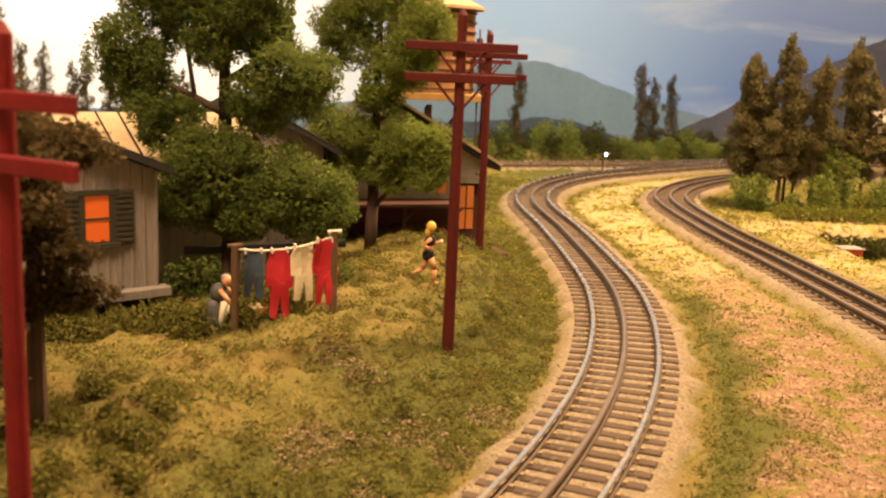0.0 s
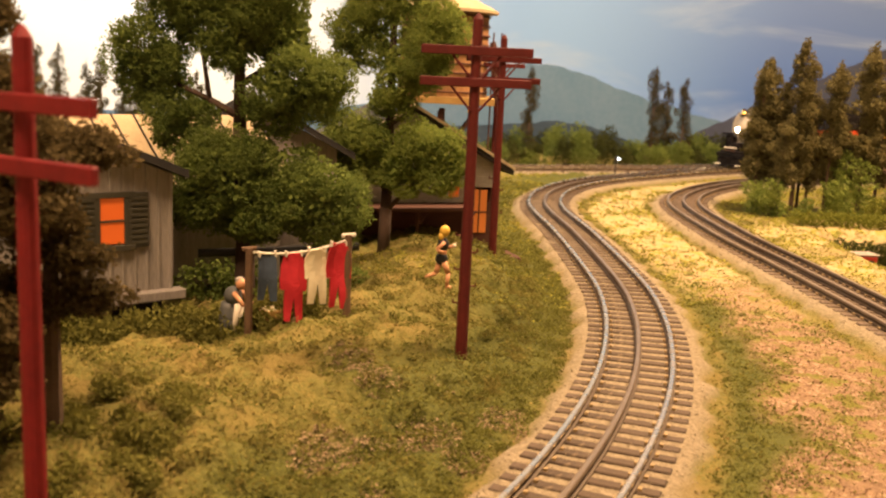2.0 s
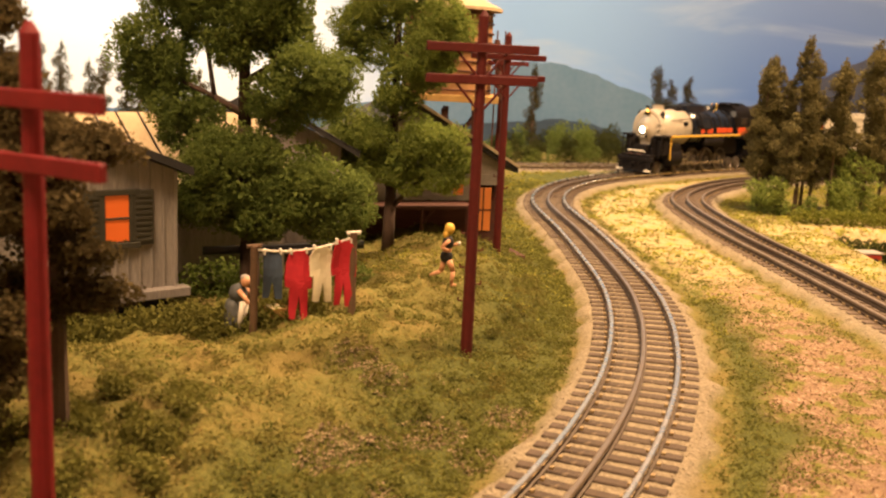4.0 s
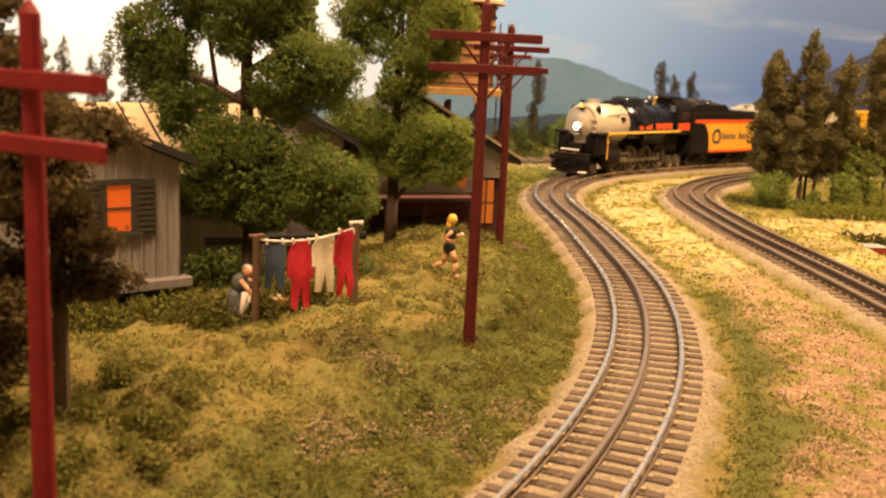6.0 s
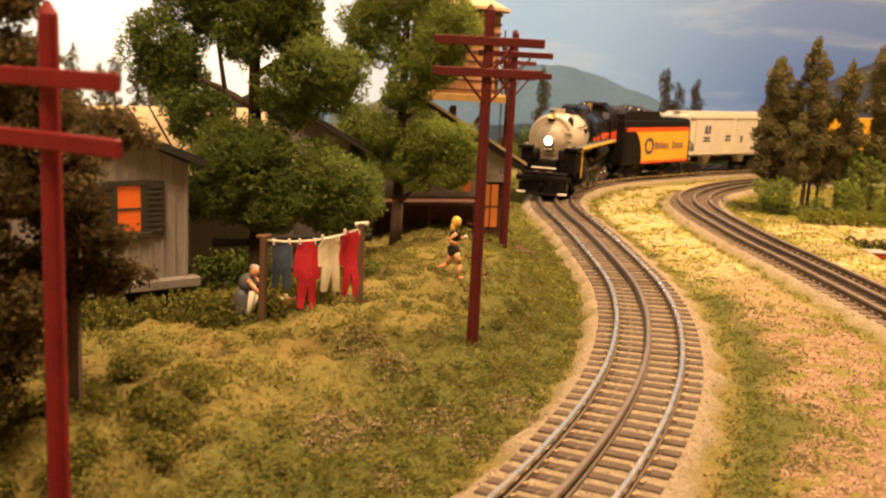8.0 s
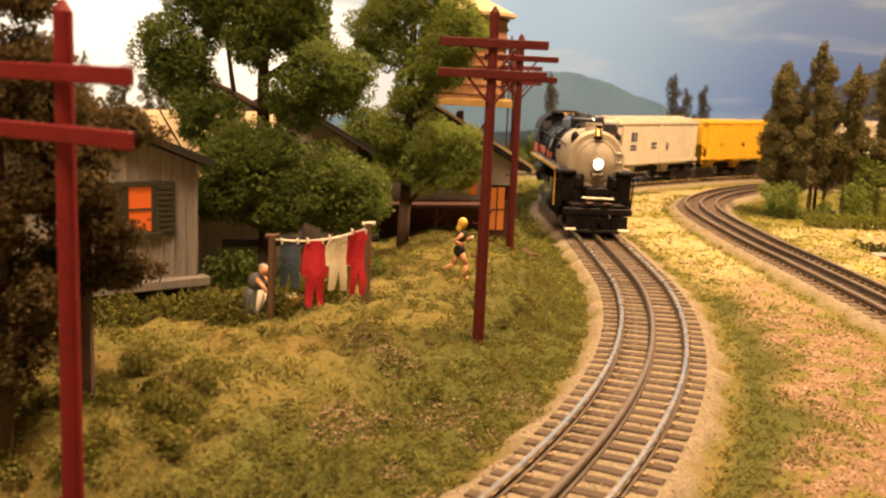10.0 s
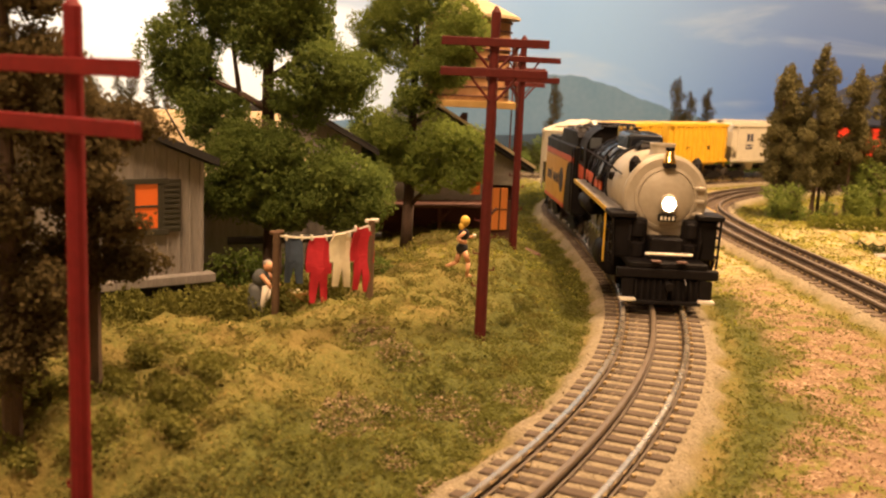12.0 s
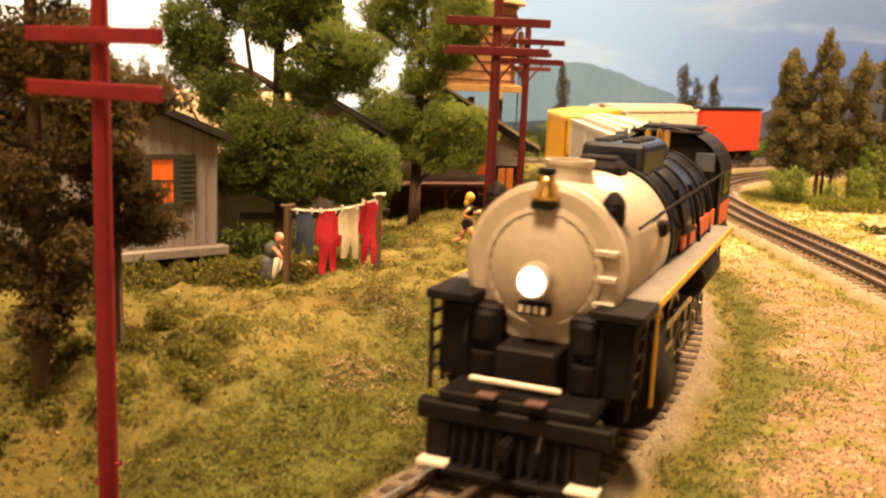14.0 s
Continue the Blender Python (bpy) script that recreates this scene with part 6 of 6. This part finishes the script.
def hopper(label, paint, letter, ribs=0, covered=True, L=15.0):
    c = thing("hopper_wagon", label, "freight car")
    zt = 7.7
    bm = bmesh.new()
    o = [(-0.5, 4.6), (-0.5, zt), (-L + 0.5, zt), (-L + 0.5, 4.6), (-L + 3.4, 2.3), (-L * 0.62, 2.3), (-L / 2, 3.0), (-L * 0.38, 2.3), (-3.4, 2.3)]
    extrude(bm, o, -2.65, 2.65)
    bevelled(bm, 0.1, 2)
    body = part("body", bm, paint, c)
    for sy in (-1, 1):
        part("side_sheet", bbox(-L + 1.6, -1.6, sy * 2.68 - 0.05, sy * 2.68 + 0.05, 3.0, zt - 0.1, 0.03), paint, body)
        part("top_chord", bbox(-L + 0.4, -0.4, sy * 2.72 - 0.12, sy * 2.72 + 0.12, zt - 0.3, zt + 0.05, 0.03), paint, body)
        part("side_sill", bbox(-L + 0.3, -0.3, sy * 2.70 - 0.1, sy * 2.70 + 0.1, 2.55, 2.95, 0.03), paint, body)
        n = ribs or 2
        for k in range(n + 1):
            x = -1.5 - k * (L - 3.0) / n
            part("rib", bbox(x - 0.12, x + 0.12, sy * 2.80 - 0.1, sy * 2.80 + 0.1, 2.7, zt - 0.1, 0.02), paint, body)
        for x, w, z, h in ((-4.1, 1.5, 5.9, 1.1), (-4.1, 1.5, 4.8, 0.25), (-4.1, 1.5, 4.4, 0.25), (-9.0, 1.2, 5.0, 0.3), (-9.0, 1.2, 4.5, 0.3), (-12.3, 0.5, 4.6, 0.9)) if not ribs else ((-5.0, 0.7, 4.6, 0.5), (-10, 0.7, 4.6, 0.5)):
            if letter is not None:
                n2 = 2 if h > 1 else 1
                for k in range(n2):
                    xa = x - w / 2 + k * w / n2
                    part("lettering_bar", bbox(xa, xa + w / n2 - 0.2 * (n2 - 1), sy * 2.745 - 0.02, sy * 2.745 + 0.02, z - h / 2, z + h / 2, 0.008), letter, body)
        for x in (-0.75, -L + 0.75):
            bm = chain(bmesh.new(), [(x, sy * 2.6, 1.9), (x, sy * 2.6, zt - 0.2)], 0.06)
            for k in range(7):
                rod(bm, (x - 0.3, sy * 2.62, 2.3 + k * 0.75), (x + 0.3, sy * 2.62, 2.3 + k * 0.75), 0.045, 0.045, 5)
            part("ladder", bm, paint, c)
    if covered:
        bm = bmesh.new()
        extrude(bm, [(-0.7, zt), (-L + 0.7, zt), (-L + 0.9, zt + 0.32), (-0.9, zt + 0.32)], -2.0, 2.0)
        roof = part("roof", bm, paint, body)
        part("roof_walk", bbox(-L + 0.4, -0.4, -0.5, 0.5, zt + 0.46, zt + 0.56, 0.02), paint, roof)
        for k in range(9):
            x = -1.2 - k * (L - 2.4) / 8
            part("hatch", bbox(x - 0.35, x + 0.35, -1.7, 1.7, zt + 0.3, zt + 0.46, 0.05), paint, roof)
    else:
        part("cover_edge", bbox(-L + 0.5, -0.5, -2.5, 2.5, zt, zt + 0.12, 0.03), paint, body)
    part("underframe", bbox(-L, 0, -0.6, 0.6, 1.3, 1.9, 0.05), BLACK, c)
    for x in (-L * 0.3, -L * 0.7):
        bm = bmesh.new()
        extrude(bm, [(x - 1.0, 2.3), (x + 1.0, 2.3), (x + 0.4, 1.2), (x - 0.4, 1.2)], -1.4, 1.4)
        part("discharge_chute", bm, paint, c)
    truck(c, -2.4), truck(c, -L + 2.4)
    return c


def boxcar(L=15.0):
    c = thing("boxcar", "bright red boxcar with dark underframe", "freight car")
    body = part("body", bbox(-L + 0.3, -0.3, -2.6, 2.6, 2.0, 7.7, 0.1), CABRED, c)
    for k in range(28):
        x = -0.6 - k * (L - 1.2) / 27
        for sy in (-1, 1):
            part("side_board", bbox(x - 0.2, x + 0.2, sy * 2.62 - 0.03, sy * 2.62 + 0.03, 2.1, 7.5, 0.015), CABRED, body)
    bm = bmesh.new()
    extrude(bm, [(-L + 0.1, 7.65), (-0.1, 7.65), (-0.1, 7.95), (-L + 0.1, 7.95)], -2.75, 2.75)
    part("roof", bm, BLACK, c, "dark flat roof")
    part("underframe", bbox(-L, 0, -1.2, 1.2, 1.2, 2.0, 0.05), BLACK, c)
    truck(c, -2.4), truck(c, -L + 2.4)
    return c


# Seconds, and the way of the pilot along the main track.
PILOT = [(0.0, 183), (0.5, 176), (1.0, 169), (1.5, 162), (2.0, 155), (2.5, 148), (3.0, 141.3), (5.5, 118.2), (6.0, 114.5), (6.5, 109.4), (7.0, 105.2), (7.5, 101), (8.0, 96.7), (10.5, 70.6), (11.0, 64.9), (11.5, 58), (12.0, 50.3), (12.5, 42.4),
         (13.0, 33.9), (13.5, 26.0), (14.0, 19.4)]


def glide(t):
    """Pilot's way at t, smooth through the table."""
    ts, ss = np.array([p[0] for p in PILOT]), np.array([p[1] for p in PILOT])
    v = np.gradient(ss, ts)
    i = int(np.clip(np.searchsorted(ts, t) - 1, 0, len(ts) - 2))
    h = ts[i + 1] - ts[i]
    u = (t - ts[i]) / h
    return (2 * u**3 - 3 * u**2 + 1) * ss[i] + (u**3 - 2 * u**2 + u) * h * v[i] + (-2 * u**3 + 3 * u**2) * ss[i + 1] + (u**3 - u**2) * h * v[i + 1]


def stand(s0, a, b):
    """The pose of a vehicle whose front is at s0 along the track, held by pivots a and b behind its front."""
    p, q = MAIN.place(s0 + a), MAIN.place(s0 + b)
    d = (p - q) / np.linalg.norm(p - q)
    front = p + d * a
    return at(front[0], front[1], RAIL_TOP, math.degrees(math.atan2(d[1], d[0])))


ENGINE = locomotive()
TRAIN = [(tender(), LOCO_L, 3.4, 12.8)]
way = LOCO_L + 16.3
W1 = hopper("pale grey covered hopper wagon with dark lettering bars", HOPWHITE, BLUELETTER, L=20.8)
Y1 = hopper("yellow ribbed hopper wagon", HOPYEL, BLACK, 11, False, L=15.4)
for ob in (W1, Y1, copy_thing(Y1, Matrix.Identity(4)), copy_thing(W1, Matrix.Identity(4)), boxcar()):
    span = {"pale": 20.8, "yell": 15.4}.get(ob["label"][:4], 15.0)
    TRAIN.append((ob, way, 2.4, span - 2.4))
    way += span + 0.9


def motions():
    times = [k / 5 for k in range(71)]
    walk(ENGINE, [(t, stand(glide(t), 8.6, 17.0)) for t in times])
    for ob, back, a, b in TRAIN:
        walk(ob, [(t, stand(glide(t) + back, a, b)) for t in times])
    fine = [k / 10 for k in range(141)]
    ang = [math.degrees((183 - glide(t)) / DRIVE_R) for t in fine]
    for w, x, sy in TURNERS:
        walk(w, [(t, at(x, sy * 1.72, DRIVE_R, 0, 0, a)) for t, a in zip(fine, ang)])
    crank = DRIVE_R * 0.45
    for r, sy in RODDERS:
        walk(r, [(t, at(crank * math.cos(-math.radians(a)), sy * 2.02, DRIVE_R + crank * math.sin(-math.radians(a)))) for t, a in zip(fine, ang)])
    for r, sy in MAINRODS:
        rows = []
        for t, a in zip(fine, ang):
            px, pz = DRIVERS[1] + crank * math.cos(-math.radians(a)), DRIVE_R + crank * math.sin(-math.radians(a))
            rows.append((t, at(px, sy * 2.16, pz, 0, 0, math.degrees(math.asin((pz - 1.7) / 5.4)))))
        walk(r, rows)


motions()
